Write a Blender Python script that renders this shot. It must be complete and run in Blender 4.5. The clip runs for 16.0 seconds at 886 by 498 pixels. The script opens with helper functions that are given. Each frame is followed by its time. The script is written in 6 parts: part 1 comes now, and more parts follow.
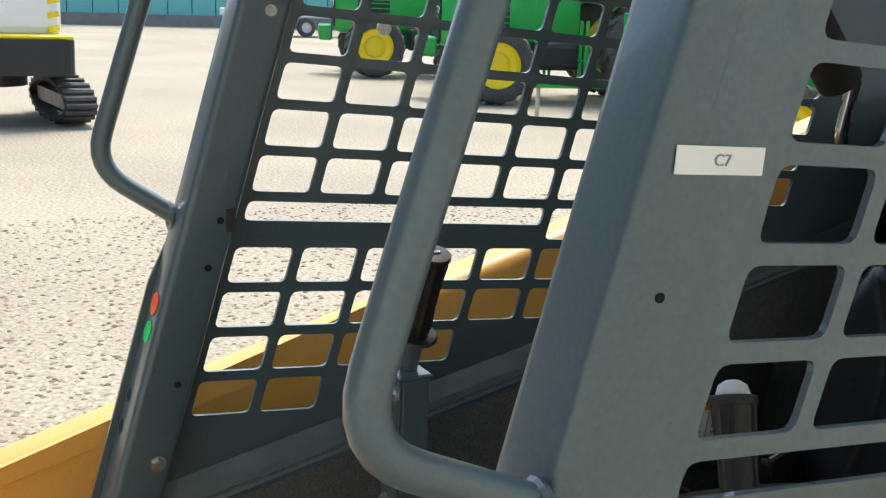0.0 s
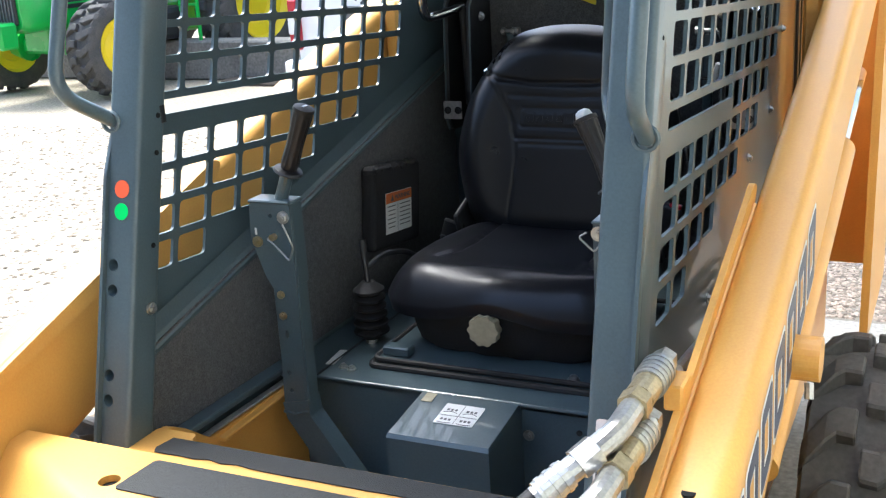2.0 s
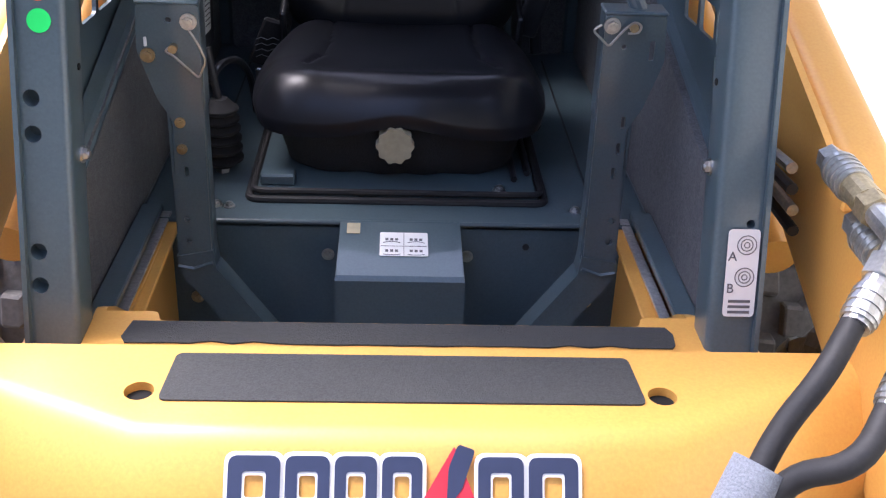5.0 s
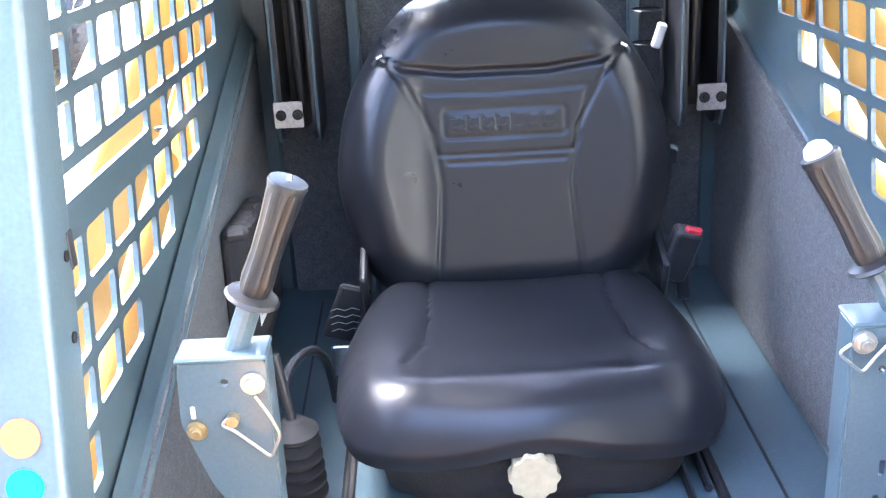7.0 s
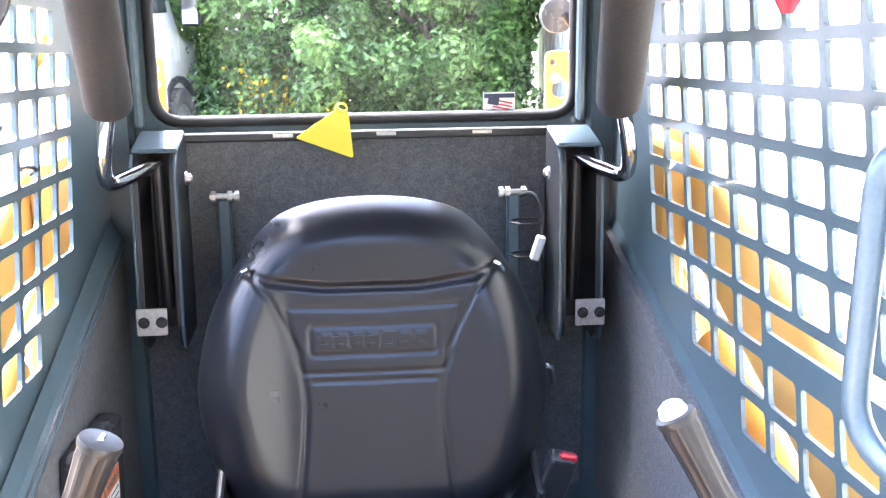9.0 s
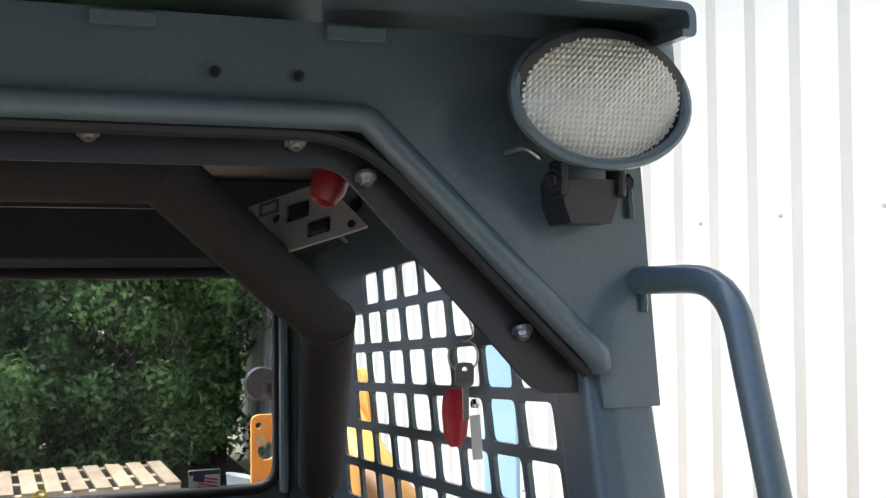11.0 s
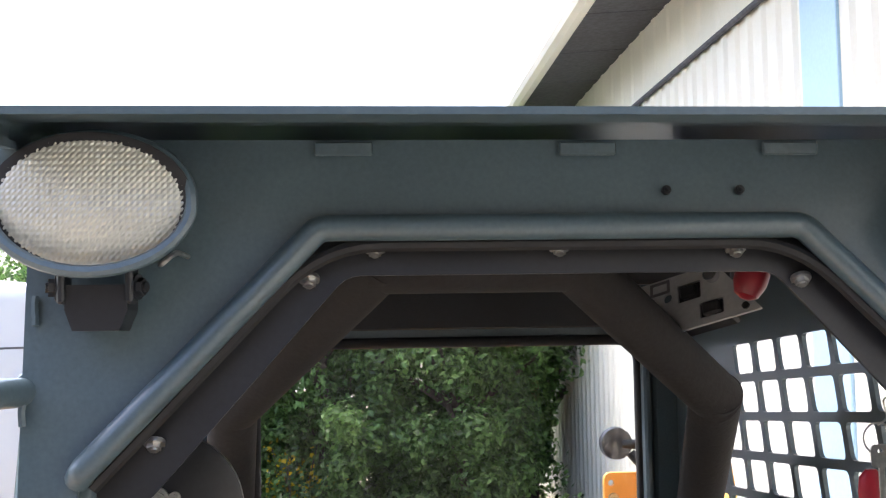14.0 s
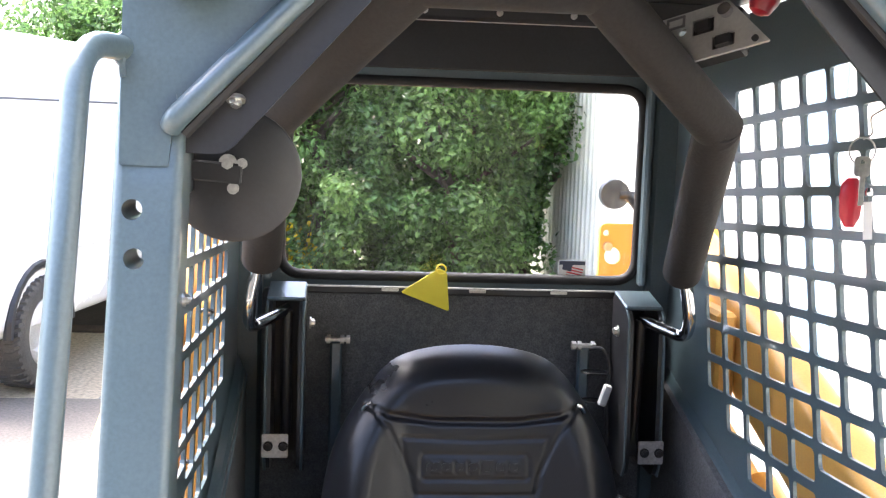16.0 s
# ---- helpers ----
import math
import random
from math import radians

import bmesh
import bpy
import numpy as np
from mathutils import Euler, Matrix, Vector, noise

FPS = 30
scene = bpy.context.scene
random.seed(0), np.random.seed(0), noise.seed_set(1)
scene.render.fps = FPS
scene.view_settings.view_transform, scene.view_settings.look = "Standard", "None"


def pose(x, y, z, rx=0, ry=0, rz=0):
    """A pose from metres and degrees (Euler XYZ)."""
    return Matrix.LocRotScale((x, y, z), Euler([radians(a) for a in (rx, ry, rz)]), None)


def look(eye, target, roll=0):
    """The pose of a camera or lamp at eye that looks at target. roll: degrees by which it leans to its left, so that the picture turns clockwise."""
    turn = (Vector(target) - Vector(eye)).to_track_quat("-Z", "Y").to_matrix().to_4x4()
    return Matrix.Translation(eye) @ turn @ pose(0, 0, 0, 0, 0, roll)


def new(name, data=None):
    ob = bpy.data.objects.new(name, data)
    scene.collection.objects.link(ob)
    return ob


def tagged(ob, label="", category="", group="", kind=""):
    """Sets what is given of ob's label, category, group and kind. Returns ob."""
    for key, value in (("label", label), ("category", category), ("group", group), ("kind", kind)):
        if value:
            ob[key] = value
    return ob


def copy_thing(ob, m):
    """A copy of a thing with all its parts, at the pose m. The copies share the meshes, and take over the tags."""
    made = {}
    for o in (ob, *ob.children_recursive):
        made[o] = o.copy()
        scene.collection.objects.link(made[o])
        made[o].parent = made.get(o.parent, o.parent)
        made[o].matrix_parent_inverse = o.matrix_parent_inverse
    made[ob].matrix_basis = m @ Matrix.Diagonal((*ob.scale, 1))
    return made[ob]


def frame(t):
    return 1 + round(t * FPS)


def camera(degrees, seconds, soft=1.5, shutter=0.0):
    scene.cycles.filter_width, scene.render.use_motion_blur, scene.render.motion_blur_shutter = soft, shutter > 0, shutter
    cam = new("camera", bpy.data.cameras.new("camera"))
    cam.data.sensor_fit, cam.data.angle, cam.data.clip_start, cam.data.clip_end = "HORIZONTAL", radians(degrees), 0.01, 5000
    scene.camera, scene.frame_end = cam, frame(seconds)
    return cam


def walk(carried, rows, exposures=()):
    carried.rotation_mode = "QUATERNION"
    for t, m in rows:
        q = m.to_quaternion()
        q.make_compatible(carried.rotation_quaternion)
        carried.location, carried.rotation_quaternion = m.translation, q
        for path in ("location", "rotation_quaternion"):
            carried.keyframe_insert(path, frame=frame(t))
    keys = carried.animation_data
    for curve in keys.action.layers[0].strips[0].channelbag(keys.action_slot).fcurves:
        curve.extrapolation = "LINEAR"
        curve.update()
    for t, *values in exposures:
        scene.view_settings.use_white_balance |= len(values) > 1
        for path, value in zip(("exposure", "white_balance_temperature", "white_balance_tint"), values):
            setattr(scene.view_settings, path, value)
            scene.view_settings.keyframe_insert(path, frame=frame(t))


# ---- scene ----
cam = camera(43.6, 16.0, soft=1.25)
EXPOSURES = [(0.0, 1.25, 6200, 5), (1.5, 2.1, 6000, 6), (3.0, 2.05, 5650, 7), (5.5, 2.05, 5900, 23), (6.0, 3.7, 5600, 10),
             (6.5, 4.15, 5600, 11), (7.0, 4.8, 5600, 15), (8.0, 5.05, 5800, 17), (9.0, 4.8, 5800, 17), (9.5, 4.15, 6050, 17),
             (10.0, 2.55, 5850, 12), (12.5, 1.3, 6050, 14), (13.5, 1.8, 6100, 16), (14.5, 2.3, 6250, 17), (15.5, 2.85, 6250, 16),
             (16.0, 3.2, 6250, 15)]
PATH = [
    (0, (0.947, -0.305, 1.527), (-0.790, 0.584, 1.086), 2.2),
    (0.5, (1.066, -0.635, 1.533), (-0.419, 0.655, 1.173), 2.1),
    (1, (1.063, -0.920, 1.578), (-0.205, 0.550, 1.099), 1.5),
    (1.5, (0.938, -1.118, 1.571), (-0.124, 0.492, 1.043), 1.5),
    (2, (0.825, -1.391, 1.550), (-0.007, 0.329, 0.959), -3.6),
    (2.5, (0.690, -1.502, 1.563), (0.131, 0.299, 0.897), -1.9),
    (3, (0.477, -1.476, 1.565), (0.190, 0.391, 0.907), -1.1),
    (3.2, (0.384, -1.486, 1.561), (0.192, 0.387, 0.886), 0.3),
    (5.3, (-0.069, -1.182, 1.481), (0.048, 0.548, 0.484), 1.7),
    (5.5, (-0.116, -1.090, 1.496), (-0.031, 0.624, 0.469), -0.7),
    (6, (-0.172, -0.908, 1.519), (0.003, 0.841, 0.565), -1.7),
    (6.5, (-0.157, -0.794, 1.516), (-0.052, 0.991, 0.618), -2.8),
    (7, (-0.112, -0.708, 1.552), (-0.105, 1.142, 0.792), -3.0),
    (7.5, (-0.090, -0.649, 1.567), (-0.102, 1.221, 0.858), -2.0),
    (8, (-0.081, -0.631, 1.585), (-0.083, 1.267, 0.957), -1.7),
    (8.3, (-0.058, -0.628, 1.598), (-0.048, 1.286, 1.017), -1.1),
    (8.5, (-0.061, -0.615, 1.599), (-0.004, 1.306, 1.046), -0.5),
    (9, (-0.033, -0.618, 1.612), (0.137, 1.314, 1.122), -0.5),
    (9.5, (-0.026, -0.626, 1.650), (0.312, 1.302, 1.242), -0.4),
    (10, (-0.043, -0.689, 1.691), (0.507, 1.224, 1.491), -0.1),
    (10.2, (-0.036, -0.702, 1.700), (0.569, 1.199, 1.563), 0.2),
    (12.3, (-0.049, -0.709, 1.781), (0.654, 1.150, 1.996), -1.3),
    (12.5, (-0.063, -0.707, 1.783), (0.604, 1.167, 1.989), -1.7),
    (13, (-0.111, -0.718, 1.785), (0.348, 1.219, 1.977), -1.8),
    (13.5, (-0.156, -0.754, 1.786), (0.146, 1.215, 1.970), -1.4),
    (14, (-0.186, -0.790, 1.781), (-0.017, 1.198, 1.928), -0.9),
    (14.5, (-0.219, -0.836, 1.777), (-0.108, 1.158, 1.879), -0.6),
    (15, (-0.240, -0.863, 1.750), (-0.124, 1.134, 1.777), 0.2),
    (15.5, (-0.237, -0.890, 1.714), (-0.101, 1.103, 1.605), 1.9),
    (16, (-0.246, -0.920, 1.681), (-0.060, 1.058, 1.450), 2.0),
]
walk(cam, [(t, look(eye, target, roll)) for t, eye, target, roll in PATH],
     exposures=EXPOSURES)

# ---- light ----
world = bpy.data.worlds.new("sky")
scene.world = world
world.use_nodes = True
sky = world.node_tree.nodes.new("ShaderNodeTexSky")
sky.sky_type, sky.sun_disc = "NISHITA", False
SUN_UP, SUN_ROUND = radians(64), radians(-55)
sky.sun_elevation, sky.sun_rotation = SUN_UP, SUN_ROUND
sky.air_density, sky.dust_density, sky.ozone_density = 1.0, 4.0, 0.6
background = world.node_tree.nodes["Background"]
background.inputs["Strength"].default_value = 0.15
world.node_tree.links.new(sky.outputs["Color"], background.inputs["Color"])
sun = new("sun", bpy.data.lights.new("sun", "SUN"))
sun.data.energy, sun.data.angle, sun.data.color = 1.3, radians(20), (1.0, 0.96, 0.9)
sun.matrix_world = look((6 * math.sin(SUN_ROUND), 6 * math.cos(SUN_ROUND), 6 * math.tan(SUN_UP)), (0, 0, 0))


# ---- materials ----
def material(name, colour, rough=0.5, metal=0.0, vary=0.12, scale=8.0, grain=120.0, bump=0.15, second=None, patch=0.5, coat=0.0, spread=0.0, gloss=0.12):
    """A surface with stains at one scale and grain at another; second: the colour that the stains turn to."""
    m = bpy.data.materials.new(name)
    m.use_nodes = True
    nodes, links = m.node_tree.nodes, m.node_tree.links
    shader = nodes["Principled BSDF"]
    where = nodes.new("ShaderNodeTexCoord")
    stain, fine = nodes.new("ShaderNodeTexNoise"), nodes.new("ShaderNodeTexNoise")
    stain.inputs["Scale"].default_value, stain.inputs["Detail"].default_value = scale, 6
    fine.inputs["Scale"].default_value, fine.inputs["Detail"].default_value = grain, 3
    for tex in (stain, fine):
        links.new(where.outputs["Object"], tex.inputs["Vector"])
    ramp = nodes.new("ShaderNodeValToRGB")
    ramp.color_ramp.elements[0].position, ramp.color_ramp.elements[1].position = patch - 0.2, patch + 0.25
    dark = tuple(c * (1 - vary) for c in colour) if second is None else second
    ramp.color_ramp.elements[0].color, ramp.color_ramp.elements[1].color = (*dark, 1), (*colour, 1)
    links.new(stain.outputs["Fac"], ramp.inputs["Fac"])
    mix = nodes.new("ShaderNodeMix")
    mix.data_type, mix.blend_type = "RGBA", "OVERLAY"
    mix.inputs["Factor"].default_value = min(1.0, vary * 1.5)
    links.new(ramp.outputs["Color"], mix.inputs["A"])
    links.new(fine.outputs["Fac"], mix.inputs["B"])
    colour_out = mix.outputs["Result"]
    if spread:
        info, hsv = nodes.new("ShaderNodeObjectInfo"), nodes.new("ShaderNodeHueSaturation")
        mul = nodes.new("ShaderNodeMapRange")
        mul.inputs["To Min"].default_value, mul.inputs["To Max"].default_value = 1 - spread, 1 + spread
        links.new(info.outputs["Random"], mul.inputs["Value"])
        links.new(mul.outputs["Result"], hsv.inputs["Value"])
        links.new(colour_out, hsv.inputs["Color"])
        colour_out = hsv.outputs["Color"]
    links.new(colour_out, shader.inputs["Base Color"])
    rr = nodes.new("ShaderNodeMapRange")
    rr.inputs["To Min"].default_value, rr.inputs["To Max"].default_value = max(0.02, rough - gloss), min(1.0, rough + gloss)
    links.new(stain.outputs["Fac"], rr.inputs["Value"])
    links.new(rr.outputs["Result"], shader.inputs["Roughness"])
    shader.inputs["Metallic"].default_value = metal
    shader.inputs["Coat Weight"].default_value = coat
    if bump:
        b = nodes.new("ShaderNodeBump")
        b.inputs["Strength"].default_value, b.inputs["Distance"].default_value = bump, 0.002
        links.new(fine.outputs["Fac"], b.inputs["Height"])
        links.new(b.outputs["Normal"], shader.inputs["Normal"])
    return m


def glassy(name, colour, rough=0.02):
    m = bpy.data.materials.new(name)
    m.use_nodes = True
    s = m.node_tree.nodes["Principled BSDF"]
    s.inputs["Base Color"].default_value = (*colour, 1)
    s.inputs["Transmission Weight"].default_value, s.inputs["Roughness"].default_value, s.inputs["IOR"].default_value = 1.0, rough, 1.33
    return m


def leafy(name, dark, light):
    m = material(name, light, 0.28, 0, 0.3, 1.3, 30, 0.0, second=dark, gloss=0.08)
    nodes, links = m.node_tree.nodes, m.node_tree.links
    geo, hsv = nodes.new("ShaderNodeNewGeometry"), nodes.new("ShaderNodeHueSaturation")
    span = nodes.new("ShaderNodeMapRange")
    span.inputs["To Min"].default_value, span.inputs["To Max"].default_value = 0.45, 1.75
    links.new(geo.outputs["Random Per Island"], span.inputs["Value"])
    links.new(span.outputs["Result"], hsv.inputs["Value"])
    shader = nodes["Principled BSDF"]
    old = shader.inputs["Base Color"].links[0].from_socket
    links.new(old, hsv.inputs["Color"])
    links.new(hsv.outputs["Color"], shader.inputs["Base Color"])
    thin, both = nodes.new("ShaderNodeBsdfTranslucent"), nodes.new("ShaderNodeMixShader")
    both.inputs["Fac"].default_value = 0.45
    links.new(hsv.outputs["Color"], thin.inputs["Color"])
    links.new(shader.outputs["BSDF"], both.inputs[1])
    links.new(thin.outputs["BSDF"], both.inputs[2])
    links.new(both.outputs["Shader"], nodes["Material Output"].inputs["Surface"])
    return m


GREY = material("grey_paint", (0.078, 0.116, 0.134), 0.32, 0.0, 0.14, 5, 260, 0.04, coat=0.38, gloss=0.06)
YELLOW = material("yellow_paint", (0.745, 0.390, 0.083), 0.42, 0.0, 0.10, 4, 240, 0.06, coat=0.08, gloss=0.06)
BLACK = material("black_paint", (0.018, 0.019, 0.022), 0.4, 0, 0.2, 6, 200, 0.05)
RUBBER = material("black_rubber", (0.014, 0.014, 0.015), 0.68, 0, 0.3, 12, 150, 0.2)
GRIPRUBBER = material("grip_rubber", (0.02, 0.018, 0.018), 0.38, 0, 0.3, 12, 150, 0.1)
TYRE = material("tyre_rubber", (0.045, 0.047, 0.048), 0.75, 0, 0.35, 7, 90, 0.4, second=(0.08, 0.075, 0.068))
VINYL = material("black_vinyl", (0.010, 0.011, 0.014), 0.28, 0, 0.10, 7, 700, 0.03, gloss=0.02)
VINYL.node_tree.nodes["Principled BSDF"].inputs["Specular IOR Level"].default_value = 0.38
POLISHED = material("polished_vinyl", (0.012, 0.013, 0.017), 0.29, 0, 0.10, 7, 700, 0.03, gloss=0.02)
POLISHED.node_tree.nodes["Principled BSDF"].inputs["Specular IOR Level"].default_value = 0.30
FABRIC = material("black_fabric", (0.02, 0.02, 0.022), 0.8, 0, 0.3, 14, 300, 0.4)
CARPET = material("grey_carpet", (0.125, 0.128, 0.130), 0.95, 0, 0.5, 70, 320, 0.8, second=(0.083, 0.086, 0.090))
STEEL = material("zinc_steel", (0.55, 0.55, 0.53), 0.32, 0.95, 0.25, 20, 200, 0.08)
BRASS = material("yellow_zinc", (0.5, 0.42, 0.26), 0.35, 0.9, 0.25, 20, 200, 0.08)
CHROME = material("chrome", (0.7, 0.71, 0.73), 0.1, 1.0, 0.05, 8, 90, 0.0)
WHITE = material("white_label", (0.78, 0.79, 0.78), 0.5, 0, 0.06, 14, 90, 0.02)
LABELGREY = material("label_print", (0.12, 0.12, 0.13), 0.6, 0, 0.1, 14, 90, 0.0)
ORANGE = material("orange_label", (0.62, 0.16, 0.03), 0.5, 0, 0.1, 14, 90, 0.0)
REDDOT = material("fluorescent_red_sticker", (0.95, 0.13, 0.04), 0.5, 0, 0.05, 14, 90, 0.0)
GREENDOT = material("fluorescent_green_sticker", (0.01, 0.75, 0.13), 0.5, 0, 0.05, 14, 90, 0.0)
REDPLASTIC = material("red_plastic", (0.42, 0.014, 0.030), 0.3, 0, 0.1, 14, 90, 0.02)
DEEPRED = material("deep_red_plastic", (0.20, 0.008, 0.016), 0.35, 0, 0.1, 14, 90, 0.02)
TAG = material("yellow_plastic_tag", (0.8, 0.68, 0.04), 0.4, 0, 0.06, 14, 90, 0.02)
NAVY = material("navy_decal", (0.03, 0.04, 0.085), 0.4, 0, 0.08, 14, 90, 0.0)
REDDECAL = material("red_decal", (0.6, 0.03, 0.05), 0.4, 0, 0.08, 14, 90, 0.0)
GRIT = material("grip_tape", (0.050, 0.052, 0.050), 0.9, 0, 0.4, 5, 500, 0.8, second=(0.036, 0.038, 0.038))
KNOB = material("beige_knob", (0.42, 0.38, 0.26), 0.5, 0, 0.15, 14, 90, 0.05)
GLASS = glassy("window_glass", (0.99, 1.0, 1.0))
LENS = material("lamp_lens", (0.50, 0.51, 0.45), 0.28, 0.3, 0.06, 5, 90, 0.0, coat=0.6, gloss=0.02)
FLASHING = material("brushed_alloy", (0.64, 0.64, 0.63), 0.42, 0.7, 0.3, 10, 160, 0.1)
# near-black for discs that paint the shade inside holes
HOLESHADE = material("painted_hole_shade", (0.004, 0.004, 0.004), 0.95, 0, 0.05, 8, 90, 0.0, gloss=0.02)
FOAM = material("foam_sleeve", (0.030, 0.028, 0.028), 0.9, 0, 0.2, 12, 160, 0.3)
PRINT = material("grey_print", (0.26, 0.27, 0.28), 0.6, 0, 0.05, 8, 90, 0.0)
GREYPLATE = material("grey_switch_plate", (0.42, 0.43, 0.43), 0.4, 0.1, 0.1, 10, 160, 0.03)

# ---- tools ----
def part(name, bm, mat, parent=None, label="", smooth=False):
    """Links a bmesh as one mesh object under a thing or a part."""
    bmesh.ops.recalc_face_normals(bm, faces=bm.faces)
    me = bpy.data.meshes.new(name)
    bm.to_mesh(me)
    bm.free()
    me.materials.append(mat)
    if smooth:
        for p in me.polygons:
            p.use_smooth = True
        me.set_sharp_from_angle(angle=radians(38))
    ob = new(name, me)
    if parent:
        ob.parent = parent
    if label:
        ob["label"] = label
    return ob


def box(size, at=(0, 0, 0), turn=(0, 0, 0), bevel=0.0, bm=None, seg=1):
    own = bmesh.new()
    bmesh.ops.create_cube(own, size=1)
    bmesh.ops.scale(own, vec=size, verts=own.verts)
    if bevel:
        bmesh.ops.bevel(own, geom=own.edges[:], offset=bevel, segments=seg, affect="EDGES", profile=0.5)
    bmesh.ops.transform(own, matrix=pose(*at, *turn), verts=own.verts)
    return merge(bm, own)


def merge(bm, own):
    if bm is None:
        return own
    me = bpy.data.meshes.new("tmp")
    own.to_mesh(me)
    own.free()
    bm.from_mesh(me)
    bpy.data.meshes.remove(me)
    return bm


def rod(a, b, r, r2=None, n=14, bm=None):
    """A cylinder or cone from a to b."""
    own = bmesh.new()
    a, b = Vector(a), Vector(b)
    bmesh.ops.create_cone(own, cap_ends=True, segments=n, radius1=r, radius2=r if r2 is None else r2, depth=(b - a).length)
    q = (b - a).to_track_quat("Z", "Y").to_matrix().to_4x4()
    bmesh.ops.transform(own, matrix=Matrix.Translation((a + b) / 2) @ q, verts=own.verts)
    return merge(bm, own)


def rounded(points, radius, n=5, closed=False):
    """A path whose corners are rounded by arcs."""
    pts = [Vector(p) for p in points]
    out = []
    count = len(pts)
    for i, p in enumerate(pts):
        if not closed and i in (0, count - 1):
            out.append(p)
            continue
        a, b = pts[i - 1], pts[(i + 1) % count]
        r = min(radius, (a - p).length * 0.48, (b - p).length * 0.48)
        s, e = p + (a - p).normalized() * r, p + (b - p).normalized() * r
        for k in range(n + 1):
            t = k / n
            out.append(s * (1 - t) ** 2 + p * 2 * t * (1 - t) + e * t * t)
    return out


def tube(points, r, n=12, bm=None, bend=0.0, closed=False):
    """A round tube along a path."""
    pts = rounded(points, bend, 6, closed) if bend else [Vector(p) for p in points]
    own = bmesh.new()
    rings, up = [], None
    for i, p in enumerate(pts):
        if closed:
            d = (pts[(i + 1) % len(pts)] - pts[i - 1]).normalized()
        else:
            d = (pts[min(i + 1, len(pts) - 1)] - pts[max(i - 1, 0)]).normalized()
        if up is None:
            up = d.orthogonal().normalized()
        up = (up - d * up.dot(d)).normalized()
        side = d.cross(up)
        rings.append([own.verts.new(p + (up * math.cos(a) + side * math.sin(a)) * r) for a in (2 * math.pi * k / n for k in range(n))])
    for i in range(len(rings) - (0 if closed else 1)):
        a, b = rings[i], rings[(i + 1) % len(rings)]
        for k in range(n):
            own.faces.new((a[k], a[(k + 1) % n], b[(k + 1) % n], b[k]))
    if not closed:
        own.faces.new(rings[0][::-1])
        own.faces.new(rings[-1])
    return merge(bm, own)


def loop2(points, r=0.0, n=4):
    """A flat outline with rounded corners."""
    if not r:
        return [Vector((p[0], p[1], 0)) for p in points]
    return rounded([(p[0], p[1], 0) for p in points], r, n, True)


def rect2(w, h, r=0.0, cx=0.0, cy=0.0, n=4):
    return loop2([(cx - w / 2, cy - h / 2), (cx + w / 2, cy - h / 2), (cx + w / 2, cy + h / 2), (cx - w / 2, cy + h / 2)], r, n)


def disc2(r, cx=0.0, cy=0.0, n=16, ry=None):
    return [Vector((cx + r * math.cos(2 * math.pi * k / n), cy + (ry or r) * math.sin(2 * math.pi * k / n), 0)) for k in range(n)]


def plate(outline, holes, thick, m=None, bm=None, mapped=None):
    """A sheet cut to an outline, with holes through it, thick along its own z; m: its pose; mapped: a function of (x, y, z) instead."""
    own = bmesh.new()
    edges = []
    for ring in (outline, *holes):
        vs = [own.verts.new(p) for p in ring]
        edges += [own.edges.new((vs[i], vs[(i + 1) % len(vs)])) for i in range(len(vs))]
    bmesh.ops.triangle_fill(own, use_beauty=True, use_dissolve=False, edges=edges)
    top = bmesh.ops.extrude_face_region(own, geom=own.faces[:])
    bmesh.ops.translate(own, vec=(0, 0, thick), verts=[v for v in top["geom"] if isinstance(v, bmesh.types.BMVert)])
    for v in own.verts:
        if mapped:
            v.co = mapped(*v.co)
    if m is not None:
        bmesh.ops.transform(own, matrix=m, verts=own.verts)
    return merge(bm, own)


def lathe(profile, n=24, m=None, bm=None, caps=True):
    """A turned body: profile of (radius, height) along z."""
    own = bmesh.new()
    rings = [[own.verts.new((r * math.cos(2 * math.pi * k / n), r * math.sin(2 * math.pi * k / n), h)) for k in range(n)] for r, h in profile]
    for a, b in zip(rings, rings[1:]):
        for k in range(n):
            own.faces.new((a[k], a[(k + 1) % n], b[(k + 1) % n], b[k]))
    if caps:
        own.faces.new(rings[0][::-1])
        own.faces.new(rings[-1])
    if m is not None:
        bmesh.ops.transform(own, matrix=m, verts=own.verts)
    return merge(bm, own)


def loft(rings, bm=None):
    """A skin over rings of equal length, closed at both ends."""
    own = bmesh.new()
    vs = [[own.verts.new(p) for p in ring] for ring in rings]
    n = len(vs[0])
    for a, b in zip(vs, vs[1:]):
        for k in range(n):
            own.faces.new((a[k], a[(k + 1) % n], b[(k + 1) % n], b[k]))
    own.faces.new(vs[0][::-1])
    own.faces.new(vs[-1])
    return merge(bm, own)


def thing(name, at, label, category, group="", turn=(0, 0, 0)):
    ob = new(name)
    ob.matrix_basis = pose(*at, *turn)
    ob.empty_display_size = 0.1
    return tagged(ob, label, category, group)


def bolt(parent, at, along, r=0.009, mat=None, name="bolt", label=""):
    """A hexagon bolt head with a washer, its head pointing along."""
    a, d = Vector(at), Vector(along).normalized()
    bm = rod(a - d * 0.001, a + d * 0.0025, r * 1.45, n=16)
    rod(a + d * 0.002, a + d * (0.002 + r * 0.75), r, n=6, bm=bm)
    rod(a + d * (0.002 + r * 0.6), a + d * (0.003 + r * 0.9), r * 0.6, n=10, bm=bm)
    return part(name, bm, mat or STEEL, parent, label)


